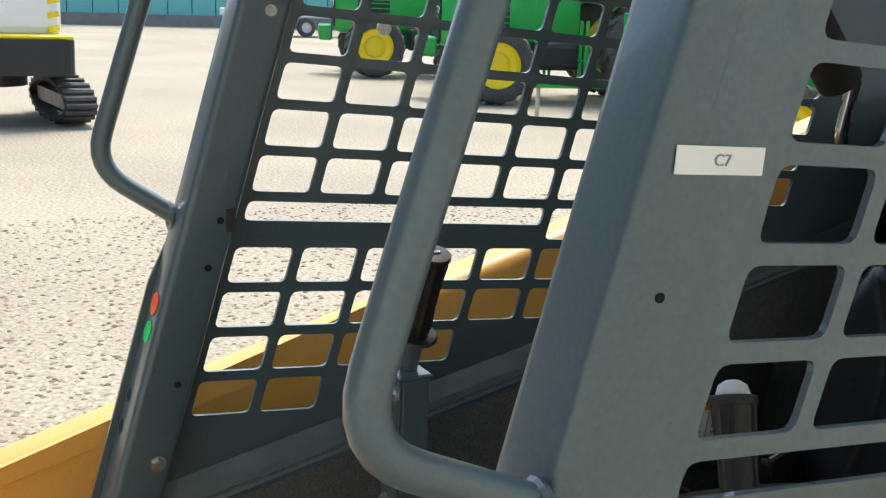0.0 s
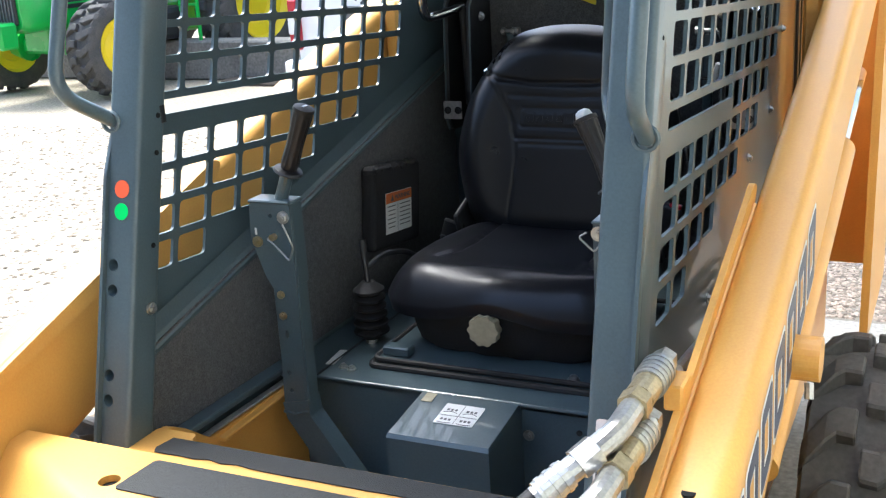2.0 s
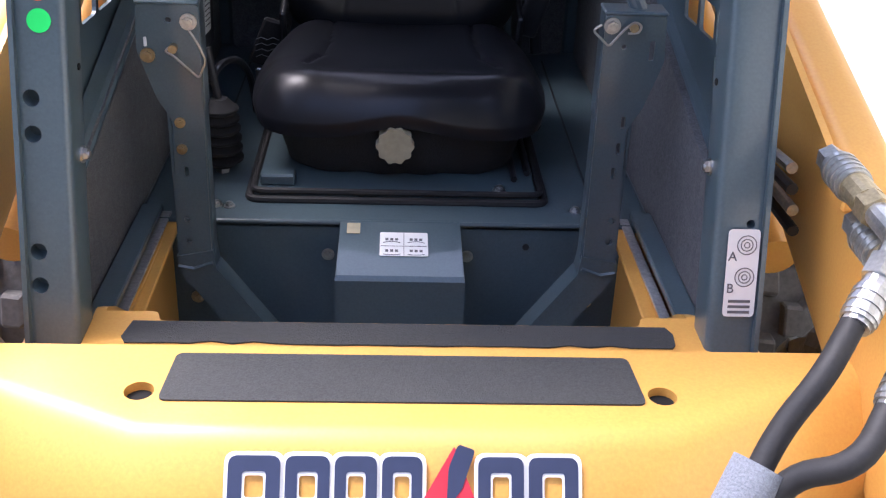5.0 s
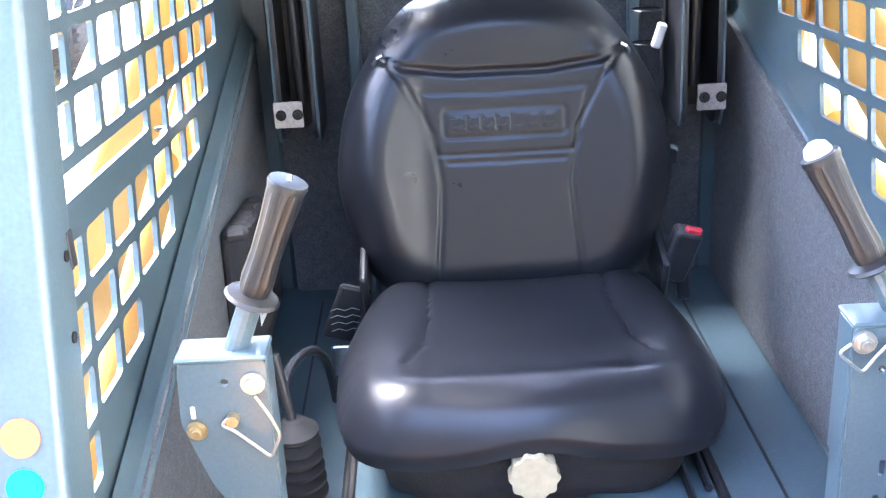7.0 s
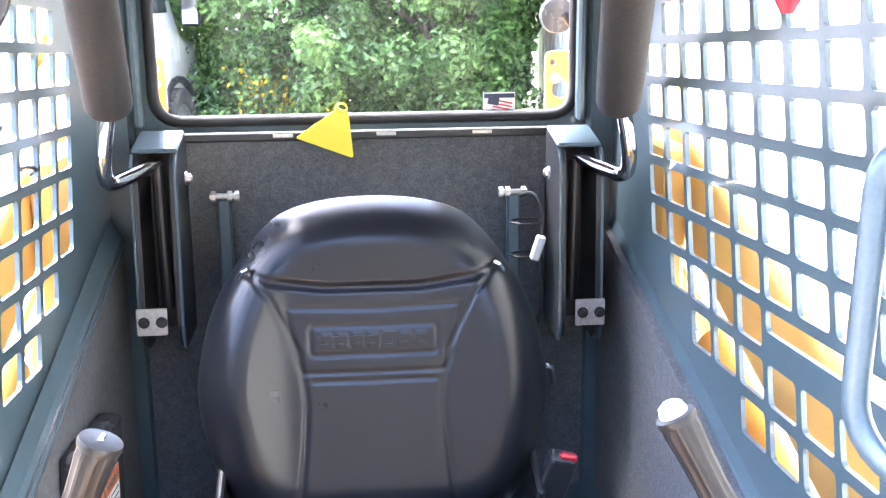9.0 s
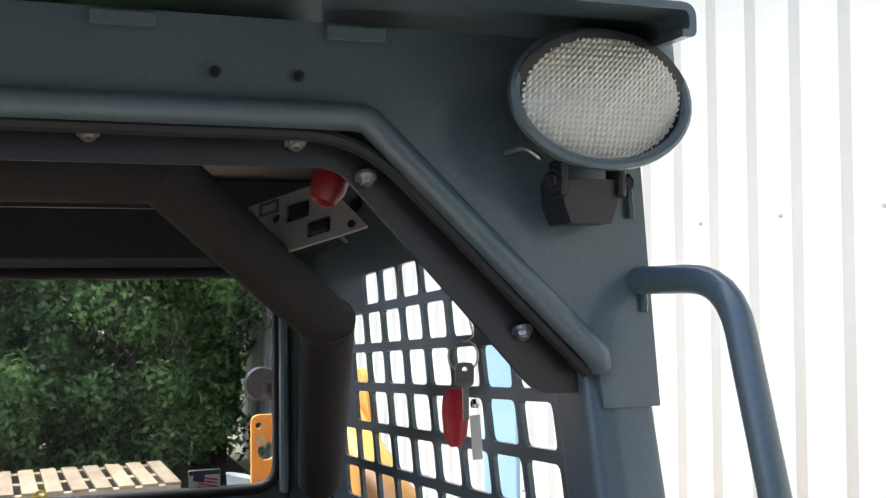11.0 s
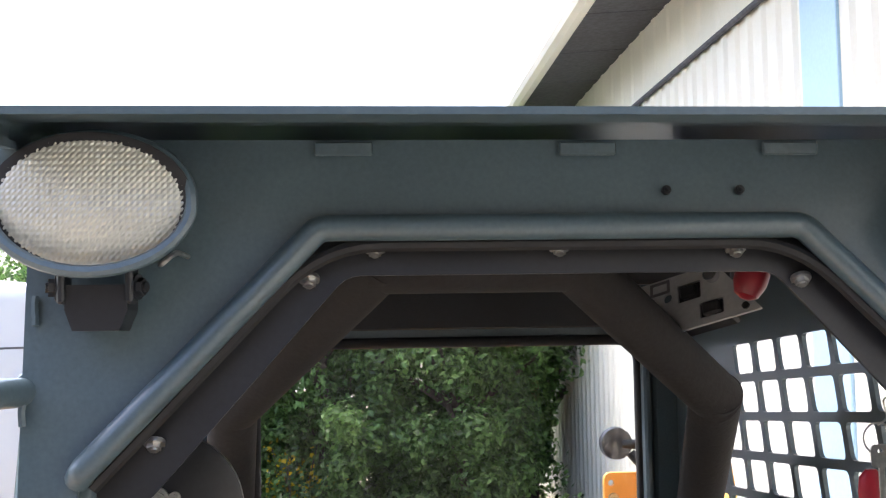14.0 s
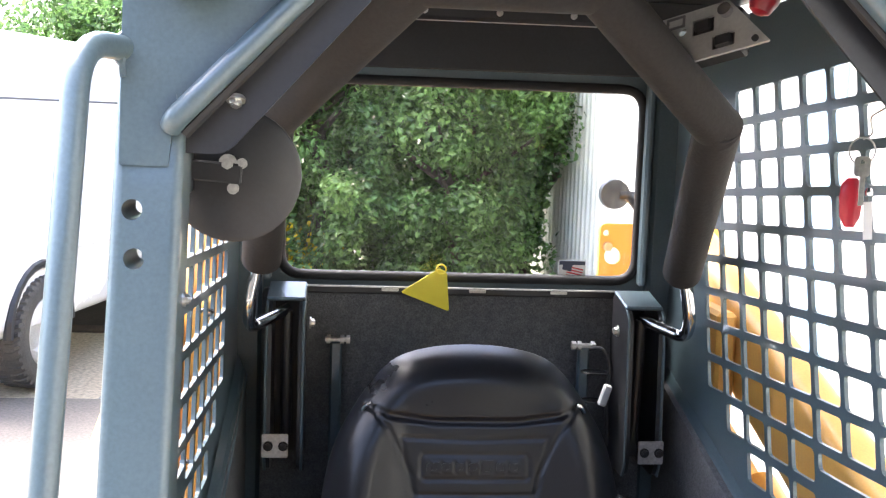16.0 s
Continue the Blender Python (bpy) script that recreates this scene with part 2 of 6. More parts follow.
def words(text, size, m, mat, parent, name="lettering"):
    c = bpy.data.curves.new(name, "FONT")
    c.body, c.size, c.extrude, c.align_x, c.align_y = text, size, 0.0004, "CENTER", "CENTER"
    tmp = bpy.data.objects.new("tmp_text", c)
    scene.collection.objects.link(tmp)
    me = bpy.data.meshes.new_from_object(tmp.evaluated_get(bpy.context.evaluated_depsgraph_get()))
    bpy.data.objects.remove(tmp)
    me.name = name
    me.transform(m)
    me.materials.clear()
    me.materials.append(mat)
    ob = new(name, me)
    ob.parent = parent
    return ob


# ---- the loader: cab frame ----
INNER = 0.392          # the inner faces of the front posts
LEAN = 0.258           # the front posts lean back by this much a metre
def front(z):
    """Where the front of the posts stands at a height."""
    return 0.020 + LEAN * (z - 1.129)


def cut(bm, cutter):
    """The body bm with the body cutter taken out of it."""
    obs = []
    for b in (bm, cutter):
        bmesh.ops.recalc_face_normals(b, faces=b.faces)
        me = bpy.data.meshes.new("tmp_cut")
        b.to_mesh(me)
        b.free()
        obs.append(new("tmp_cut", me))
    mod = obs[0].modifiers.new("cut", "BOOLEAN")
    mod.operation, mod.solver, mod.object = "DIFFERENCE", "EXACT", obs[1]
    out = bmesh.new()
    out.from_mesh(bpy.data.meshes.new_from_object(obs[0].evaluated_get(bpy.context.evaluated_depsgraph_get())))
    for o in obs:
        bpy.data.objects.remove(o)
    return out


loader = thing("skid_steer_loader", (0, -0.034, 0), "yellow and dark grey skid steer loader with an open mesh-sided cab", "loader")
loader.scale.y = 1.045


def sheared(s, x0):
    """From the side sheet's own columns and rows to the cab; s: the side."""
    def to(u, w, d):
        y = (u + 0.2658 * (w - 1.129)) / (1 + 0.2658 * 0.075)
        return Vector((s * (x0 + d), y, w - 0.075 * y))
    return to


def side_sheet(s):
    holes = []
    U0, PITCH = 0.1125, 0.0931
    WIDE, HIGH, R = 0.0794, 0.0482, 0.009

    def hole(i, w, n=1, h=HIGH):
        a = U0 + PITCH * i
        b = a + PITCH * (n - 1) + WIDE
        holes.append(loop2([(a, w), (b, w), (b, w + h), (a, w + h)], R, 3))
    for k in range(9):
        for i in range(10 if k < 5 else 9 if k < 8 else 8):
            hole(i, 1.2815 + 0.0618 * k)
    hole(0, 1.2420, 5, 0.0260)
    for i in range(5, 9):
        hole(i, 1.2199)
    for k, n in enumerate((8, 6, 4, 2)):
        for i in range(n):
            hole(i, 1.1571 - 0.0618 * k)
    outline = loop2([(0.012, 0.70), (1.49, 0.70), (1.185, 1.97), (0.050, 1.93), (0.050, 1.37), (0.012, 1.16)], 0.004, 2)
    return part("mesh_panel", plate(outline, holes, 0.006, mapped=sheared(s, 0.450)), GREY, loader, "dark grey steel side panel punched with rounded square holes")


def post(s, punched):
    """A folded front post, hollow, with its punched holes."""
    def ring(z, x0, x1, u0, u1, r):
        pts = loop2([(x0, u0), (x1, u0), (x1, u1), (x0, u1)], r, 4)
        return [Vector((s * p.x, p.y + front(z), z)) for p in pts]
    near = INNER
    edges = ((0.62, 0.4565), (1.15, 0.4565), (1.36, 0.4560), (1.93, 0.4555))
    bm = loft([ring(z, near, x, 0.0, 0.066, 0.010) for z, x in edges])
    if punched:
        tool = loft([ring(z, near + 0.005, x - 0.005, 0.005, 0.061, 0.007) for z, x in [(0.64, edges[0][1])] + list(edges[1:-1]) + [(1.90, edges[-1][1])]])
        bm = cut(bm, tool)
        tool = None
        for x, z, r, through_all in punched:
            y = front(z)
            tool = rod((s * x, y - 0.02, z), (s * x, y + (0.09 if through_all else 0.02), z), r, n=18, bm=tool)
        bm = cut(bm, tool)
    return part("front_post", bm, GREY, loader, smooth=True)


for s in (-1, 1):
    side_sheet(s)
left_post = post(-1, [(0.436, 1.013, 0.010, 0), (0.436, 0.972, 0.010, 0), (0.437, 0.834, 0.010, 0), (0.437, 0.793, 0.010, 0),
                      (0.436, 1.590, 0.0095, 1), (0.432, 1.546, 0.0095, 1)])
right_post = post(1, [(0.436, 0.882, 0.0055, 0)])
# small holes in the inner faces of the posts: dark discs paint their shade
for s in (-1, 1):
    for z in (1.035, 1.185, 1.245):
        y, x = front(z) + 0.045, INNER
        part("drilled_hole", rod((s * (x + 0.0005), y, z), (s * (x - 0.0015), y, z), 0.0045, n=12), HOLESHADE, loader)
    bolt(loader, (s * (INNER), front(0.932) + 0.045, 0.932), (-s, 0, 0), 0.0075)
    bolt(loader, (s * (INNER), front(1.505) + 0.04, 1.505), (-s, 0, 0), 0.005)
    # latch slot by the mesh, its dark inside painted as a black plate
    part("latch_slot", box((0.002, 0.012, 0.03), (s * (INNER - 0.0003), front(1.245) + 0.058, 1.245), bevel=0.0008), BLACK, loader)
# outer hole of the right panel, its shade painted as a dark disc
part("drilled_hole", rod((0.4560, 0.116, 1.364), (0.4568, 0.116, 1.364), 0.0032, n=14), HOLESHADE, loader)

# stickers on the posts
def sticker(outline, m, mat, parent, name="sticker", label="", thick=0.0008):
    return part(name, plate(outline, [], thick, m=m), mat, parent, label)


def on_post(x, z):
    """A pose on the front face of a post, its z axis out to the front."""
    return Matrix.Translation((x, front(z) - 0.0006, z)) @ pose(0, 0, 0, 90 - math.degrees(math.atan(LEAN)), 0, 0)


sticker(disc2(0.0148, n=28), on_post(-0.422, 1.136), REDDOT, loader, "round_sticker", "fluorescent red round sticker")
sticker(disc2(0.0140, n=28), on_post(-0.422, 1.100), GREENDOT, loader, "round_sticker", "fluorescent green round sticker")
ab = sticker(rect2(0.040, 0.112, 0.006), on_post(0.4275, 0.806), WHITE, loader, "coupler_label", "white label with the letters A and B")
AB = on_post(0.4275, 0.806)
for dz in (0.036, -0.005):
    for r in (0.0125, 0.008, 0.004):
        part("printed_ring", plate(disc2(r, 0.004, dz, 24), [disc2(r - 0.0012, 0.004, dz, 24)], 0.0006, m=AB @ pose(0, 0, 0.0008)), LABELGREY, ab)
for dz in (-0.036, -0.043, -0.050):
    part("printed_line", plate(rect2(0.028, 0.0035, 0, 0, dz), [], 0.0006, m=AB @ pose(0, 0, 0.0008)), LABELGREY, ab)
words("A", 0.017, AB @ pose(-0.013, 0.021, 0.0012), LABELGREY, ab)
words("B", 0.017, AB @ pose(-0.013, -0.020, 0.0012), LABELGREY, ab)
# stock label on the outside of the mesh panel
SIDE = Matrix(((0, 0, 1, 0.4568), (1, 0, 0, 0.149), (0, 1, 0, 1.4425), (0, 0, 0, 1))) @ pose(0, 0, 0, 0, 0, -3.0)
stock = sticker(rect2(0.062, 0.0165, 0.0005), SIDE, WHITE, loader, "stock_label", "small white label printed C7")
words("C7", 0.0098, SIDE @ pose(0.001, 0, 0.0012), PRINT, stock)

# grab handles
def handle(s):
    foot = (0.448, 0.01)
    top, off = (0.464, -0.122) if s > 0 else (0.470, -0.088)
    part("grab_handle", tube([(s * foot[0], front(1.240) + foot[1], 1.240), (s * (top + 0.005), -0.045 + off + 0.095, 1.305), (s * top, front(1.735) + off, 1.738),
                              (s * 0.442, front(1.735) + 0.01, 1.736)], 0.0120, 16, bend=0.045), GREY, loader, "bent steel grab handle", smooth=True)
    for z in (1.242, 1.736):
        y = front(z)
        part("weld_bead", tube([(s * (0.45 if z < 1.5 else 0.442) + 0.0165 * math.cos(a), y - 0.001, z + 0.0165 * math.sin(a)) for a in (k * math.pi / 8 for k in range(16))], 0.004, 6, closed=True), GREY, loader)


handle(-1)
handle(1)
part("grab_handle", tube([(0.418, 0.15, 1.490), (0.366, 0.195, 1.480), (0.356, 0.185, 1.25), (0.418, 0.075, 1.213)], 0.011, 14, bend=0.045),
     GREY, loader, "inner bent grab handle", smooth=True)

# header over the opening
def on_front(x, z, d=0.0):
    return Vector((x, front(1.62) + 0.10 * (z - 1.62) - 0.003 + d, z + 0.010))


head = loop2([(-0.449, 1.935), (0.454, 1.935), (0.456, 1.74), (0.4585, 1.62), (0.405, 1.62), (0.400, 1.672), (0.205, 1.862), (-0.205, 1.862), (-0.400, 1.672), (-0.405, 1.62), (-0.449, 1.62)])
part("header", plate(head, [], 0.006, mapped=lambda x, z, d: on_front(x, z, d + 0.0028)), GREY, loader, "dark grey front header with a tapered opening")
EDGE = [(-0.398, 1.664), (-0.211, 1.858), (0.205, 1.858), (0.398, 1.664)]
part("opening_rim", tube([on_front(-0.402, 1.657, 0.004)] + [on_front(x, z, -0.004) for x, z in EDGE] + [on_front(0.402, 1.657, 0.004)], 0.0115, 12, bend=0.008), GREY, loader, "rounded rim of the cab opening", smooth=True)
part("door_seal", tube([on_front(x * 0.985, z - 0.014, 0.004) for x, z in EDGE], 0.006, 8, bend=0.05), RUBBER, loader, smooth=True)
inner = loop2([(-0.415, 1.632), (-0.212, 1.850), (0.212, 1.850), (0.415, 1.632), (0.354, 1.632), (0.188, 1.819), (-0.188, 1.819), (-0.354, 1.632)], 0.012, 3)
part("opening_frame", plate(inner, [], 0.005, mapped=lambda x, z, d: on_front(x, z, 0.022 + d)), BLACK, loader, "black inner frame with bolts round the opening")
for x, z in ((-0.164, 1.8465), (-0.004, 1.8465), (0.153, 1.844), (-0.220, 1.821), (0.210, 1.817), (-0.346, 1.688), (0.341, 1.690)):
    bolt(loader, on_front(x, z - 0.004, 0.018), (0, -0.5, -0.86), 0.0062, STEEL)
for x in (0.088, 0.153):
    bolt(loader, on_front(x, 1.889, -0.001), (0, -1, LEAN), 0.0028, BLACK, "rivet")
for z, x in ((1.78, 0.44), (1.70, 0.447), (1.662, 0.395)):
    for s in (-1, 1):
        part("weld_bead", tube([on_front(s * x + random.uniform(-1, 1) * 0.001, z + k * 0.006, -0.001) for k in range(5)], 0.0032, 6), GREY, loader)

# roof with its visor
def visor_ring(y, top, half, drop, r, aside):
    pts = rounded([(-half + 0.012, y, top - drop), (-half, y, top - drop), (-half, y, top), (half, y, top), (half, y, top - drop), (half - 0.012, y, top - drop)], r, 6)
    back = rounded([(half - 0.012, y, top - drop + 0.006), (half - 0.006, y, top - drop + 0.006), (half - 0.006, y, top - 0.006), (-half + 0.006, y, top - 0.006),
                    (-half + 0.006, y, top - drop + 0.006), (-half + 0.012, y, top - drop + 0.006)], r * 0.85, 6)
    return [Vector((p[0] + aside, p[1], p[2])) for p in pts + back]


part("roof", loft([visor_ring(y, t, h, d, min(0.034, d * 0.8), a) for y, t, h, d, a in ((0.035, 1.932, 0.435, 0.026, -0.017), (0.104, 1.940, 0.444, 0.027, -0.010), (0.110, 1.941, 0.453, 0.078, -0.006), (0.17, 1.950, 0.458, 0.10, -0.004), (0.19, 1.955, 0.460, 0.05, -0.004), (0.8, 1.962, 0.464, 0.05, 0.0), (1.36, 1.945, 0.464, 0.05, 0.0))]),
     GREY, loader, "dark grey cab roof with a front visor", smooth=True)
part("headliner", box((0.90, 1.12, 0.012), (0, 0.76, 1.905), bevel=0.002), BLACK, loader, "black roof lining")
# black board added over the grey wall above the window
part("rear_roof_lining", box((0.88, 0.008, 0.115), (0, 1.332, 1.8405), bevel=0.003), BLACK, loader, "added black board above the rear window")
part("roof_rib", box((0.90, 0.035, 0.05), (0, 1.02, 1.878), bevel=0.006), BLACK, loader)
for x in (-0.11, 0.02, 0.15):
    bolt(loader, (x, 1.00, 1.868), (0, -1, 0), 0.004, STEEL, "rivet")
for x in (-0.19, 0.02, 0.20):
    part("spot_weld_tab", box((0.05, 0.004, 0.012), on_front(x, 1.926, -0.004), bevel=0.0015), GREY, loader)

# work lamps under the visor
def work_lamp(s):
    mid = 0.370 if s > 0 else -0.377
    lamp = part("work_lamp", lathe([(0.02, 0.055), (0.055, 0.045), (0.075, 0.012), (0.0785, 0.0), (0.0785, -0.006), (0.071, -0.007)], 40,
                m=pose(mid, 0.098, 1.868, 90 + 8, 0, 0) @ Matrix.Diagonal((1, 0.70, -1, 1))), BLACK, loader, "oval work lamp with a ribbed clear lens", smooth=True)
    A, B, cols, rows = 0.0762, 0.0534, 34, 23
    dome = lambda x, y: 0.010 * max(0.0, 1 - (x / A) ** 2 - (y / B) ** 2)
    bm = bmesh.new()
    net = {}

    def knot(i, j):
        if (i, j) not in net:
            u, v = i / cols - 1, j / rows - 1
            x, y = A * u / max(1.0, math.hypot(u, v)), B * v / max(1.0, math.hypot(u, v))
            net[i, j] = bm.verts.new((x, y, dome(x, y) + (0.0008 if i % 2 and j % 2 else 0.0)))
        return net[i, j]

    for i in range(cols * 2):
        for j in range(rows * 2):
            x, y = (i // 2 + 0.5) * 2 / cols - 1, (j // 2 + 0.5) * 2 / rows - 1
            if x * x + y * y < 1.0:
                bm.faces.new((knot(i, j), knot(i + 1, j), knot(i + 1, j + 1), knot(i, j + 1)))
    bmesh.ops.transform(bm, matrix=pose(mid, 0.093, 1.8672, 90 + 8, 0, 0), verts=bm.verts)
    part("lens", bm, LENS, lamp, "clear prismatic lens")
    part("rim", tube([Vector((mid + 0.0765 * math.cos(k * math.pi / 20), 0.092 + 0.0074 * math.sin(k * math.pi / 20), 1.868 + 0.0535 * math.sin(k * math.pi / 20))) for k in range(40)], 0.0050, 8, closed=True), GREY, lamp, smooth=True)
    bracket = part("lamp_bracket", loft([[Vector((mid + sx * w, y, z)) for sx, y in ((-1, 0.112), (1, 0.112), (1, 0.160), (-1, 0.160))] for z, w in ((1.770, 0.018), (1.786, 0.024), (1.806, 0.024))]), BLACK, lamp)
    for dx in (-1, 1):
        part("bracket_ear", box((0.006, 0.026, 0.030), (mid + dx * 0.026, 0.118, 1.806), bevel=0.002), BLACK, bracket)
        bolt(bracket, (mid + dx * 0.030, 0.116, 1.804), (dx, -0.3, 0), 0.007, BLACK)
    part("cable", tube([(s * 0.330, 0.125, 1.822), (s * 0.327, 0.115, 1.822), (s * 0.318, 0.125, 1.832), (s * 0.312, 0.15, 1.83)], 0.0022, 8, bend=0.01), STEEL, lamp)


work_lamp(-1)
work_lamp(1)

# rear wall of the cab, with its window
part("rear_wall", plate(rect2(0.914, 1.30, 0.0, 0, 1.285), [rect2(0.752, 0.405, 0.05, 0.0, 1.5625, 6)], 0.02, m=pose(0, 1.375, 0, 90, 0, 0)), GREY, loader, "dark grey rear wall of the cab")
part("rear_lining", plate(rect2(0.80, 0.69, 0.012, 0, 0.985), [], 0.02, m=pose(0, 1.325, 0, 90, 0, 0)), CARPET, loader, "grey carpet lining on the rear wall")
part("window_seal", tube([(p.x, 1.352, p.y) for p in rect2(0.752, 0.405, 0.05, 0.0, 1.5625, 6)], 0.0105, 10, closed=True), RUBBER, loader, "black rubber window seal", smooth=True)
pane = part("rear_window", plate(rect2(0.75, 0.403, 0.05, 0, 1.5625, 6), [], 0.004, m=pose(0, 1.368, 0, 90, 0, 0)), GLASS, loader, "clear rear window pane")
pane.visible_shadow = False
rail = part("trim_rail", box((0.66, 0.012, 0.016), (0, 1.303, 1.338), bevel=0.003), BLACK, loader, "black trim rail under the window")
for x in (-0.15, 0.03, 0.2):
    part("rail_clip", box((0.035, 0.003, 0.007), (x, 1.2962, 1.340), bevel=0.001), STEEL, rail)
part("alloy_strip", box((0.655, 0.002, 0.003), (0, 1.2965, 1.3455), bevel=0.0006), FLASHING, rail)
FLAG = pose(0.236, 1.363, 1.379, 90, 0, 0)
flag = sticker(rect2(0.058, 0.046, 0.002), FLAG, WHITE, loader, "window_sticker", "flag sticker on the window glass")
for k in range(4):
    part("stripe", plate(rect2(0.034, 0.0028, 0, 0.006, 0.008 - 0.006 * k), [], 0.0006, m=FLAG @ pose(0, 0, 0.0008, 0, 0, -12)), REDDECAL, flag)
part("flag_field", plate(rect2(0.02, 0.014, 0, -0.012, 0.006), [], 0.0006, m=FLAG @ pose(0, 0, 0.0009, 0, 0, -12)), NAVY, flag)
for dz in (0.0175, -0.0185):
    part("printed_band", plate(rect2(0.056, 0.008, 0, 0, dz), [], 0.0006, m=FLAG @ pose(0, 0, 0.0008)), NAVY, flag)
tag = part("warning_triangle", plate(loop2([(-0.130, 1.335), (-0.029, 1.297), (-0.036, 1.378), (-0.052, 1.386)], 0.006, 3), [], 0.003, m=pose(0, 1.298, 0, 90, 0, 0)), TAG, loader, "plain yellow plastic triangle hung on the rail")
part("cable_tie", tube([(-0.048 + 0.01 * math.cos(a), 1.294, 1.384 + 0.01 * math.sin(a)) for a in (k * math.pi / 6 for k in range(12))], 0.0018, 6, closed=True), TAG, tag)

# inner uprights beside the window, and the lower side walls
for s in (-1, 1):
    part("rear_upright", box((0.06, 0.05, 1.28), (s * 0.432, 1.345, 1.27), bevel=0.008), GREY, loader)
    part("upright_trim", box((0.016, 0.03, 0.55), (s * 0.392, 1.33, 1.62), bevel=0.005), GREY, loader)
    # the sloping ledge between mesh and lining
    def ledge(y, d, zz):
        return Vector((s * d, y, zz))
    rings = []
    for y in (0.03, 0.35, 0.70, 1.06, 1.30):
        z = 0.872 + 0.252 * (y - 0.05)
        rings.append([ledge(y, 0.4475, z + 0.012), ledge(y, 0.4475, z - 0.004), ledge(y, 0.440, z - 0.026), ledge(y, 0.4285, z - 0.040), ledge(y, 0.4270, z - 0.032), ledge(y, 0.438, z - 0.016)])
    part("side_ledge", loft(rings), GREY, loader, "sloping painted ledge along the side wall")
    side = loop2([(-0.02, 0.665), (1.30, 0.64), (1.30, 1.160), (0.05, 0.846), (0.0, 0.846)], 0.01, 2)
    part("side_lining", plate(side, [], 0.012, m=Matrix(((0, 0, s, s * 0.429), (1, 0, 0, 0), (0, 1, 0, 0), (0, 0, 0, 1)))), CARPET, loader, "grey carpet lining on the side wall")
    part("kick_rail", box((0.034, 0.47, 0.012), (s * 0.4115, 0.165, 0.662), turn=(-1.5, 0, 0), bevel=0.002), GREY, loader, "painted rail along the foot of the side wall")
    part("lower_side", box((0.026, 1.32, 0.14), (s * 0.446, 0.63, 0.66), bevel=0.006), GREY, loader)
    for y, z in ((0.40, 0.99 - 0.10), (0.62, 0.99 - 0.22), (0.75, 1.05), (0.98, 1.10), (1.12, 1.25), (0.3, 0.80)):
        bolt(loader, (s * 0.456, y, z), (s, 0, 0), 0.006, STEEL)
    bolt(loader, (s * 0.456, 0.33, 1.485), (s, 0, 0), 0.007, STEEL)


# ---- inside the cab ----
part("seat_floor", box((0.868, 0.935, 0.012), (0, 0.8725, 0.634), bevel=0.002), GREY, loader, "dark grey painted seat deck")
part("front_panel", box((0.82, 0.012, 0.26), (0, 0.411, 0.505), bevel=0.002), GREY, loader, "dark grey front panel below the seat")
part("foot_well", box((0.80, 0.62, 0.012), (0, 0.12, 0.405), bevel=0.002), GREY, loader, "dark grey foot well floor")
part("deck_lip", tube([(-0.40, 0.403, 0.640), (0.40, 0.403, 0.640)], 0.004, 8), GREY, loader)
for s in (-1, 1):
    part("deck_seam", box((0.004, 0.84, 0.003), (s * 0.345, 0.83, 0.6405)), BLACK, loader)
    bolt(loader, (s * 0.312, 0.459, 0.640), (0, 0, 1), 0.007)
bolt(loader, (-0.118, 0.405, 0.578), (0, -1, 0), 0.0075)
bolt(loader, (0.121, 0.405, 0.578), (0, -1, 0), 0.0075)
bolt(loader, (-0.345, 0.405, 0.49), (0, -1, 0), 0.008, BRASS)
bolt(loader, (0.335, 0.405, 0.49), (0, -1, 0), 0.008, BRASS)
# black disc in place of the shaded inside of a hole
part("drilled_hole", rod((0.222, 0.405, 0.598), (0.222, 0.4035, 0.598), 0.006, n=14), BLACK, loader)

# box in front of the seat
cover = part("control_cover", loft([[Vector((sx * 0.103, y, z)) for sx, y, z in ((-1, 0.247, 0.40), (1, 0.247, 0.40), (1, 0.41, 0.40), (-1, 0.41, 0.40))],
                                    [Vector((sx * 0.103, y, z)) for sx, y, z in ((-1, 0.247, 0.612), (1, 0.247, 0.612), (1, 0.41, 0.612), (-1, 0.41, 0.612))],
                                    [Vector((sx * 0.101, y, z)) for sx, y, z in ((-1, 0.252, 0.6195), (1, 0.252, 0.6195), (1, 0.41, 0.637), (-1, 0.41, 0.637))]]),
             GREY, loader, "dark grey folded cover box with labels")
TOP = Matrix.Translation((0, 0.330, 0.6290)) @ pose(0, 0, 0, 6.3, 0, 0)
label = sticker(rect2(0.079, 0.066, 0.003), TOP @ pose(0.006, 0.006, 0.0), WHITE, cover, "operation_label", "white label with pictograms")
part("printed_cross", plate(rect2(0.001, 0.062, 0, 0.006, 0.006), [], 0.0005, m=TOP @ pose(0, 0, 0.0008)), LABELGREY, label)
part("printed_cross", plate(rect2(0.076, 0.001, 0, 0.006, 0.000), [], 0.0005, m=TOP @ pose(0, 0, 0.0008)), LABELGREY, label)
for cx in (-0.014, 0.026):
    for cy in (-0.013, 0.019):
        for k in range(3):
            part("pictogram", plate(rect2(0.005, 0.006, 0, cx - 0.008 + k * 0.008, cy), [], 0.0005, m=TOP @ pose(0, 0, 0.0008)), LABELGREY, label)
        part("pictogram", tube([TOP @ Vector((cx - 0.014 + 0.0047 * k, cy - 0.010 + 0.004 * math.sin(k * math.pi / 6) * (1 if cy > 0 else -0.4), 0.0012)) for k in range(7)], 0.0006, 5), LABELGREY, label)
sticker(rect2(0.022, 0.030, 0.001), TOP @ pose(-0.078, 0.050, 0.0), KNOB, cover, "serial_tag", "small faded beige tag")

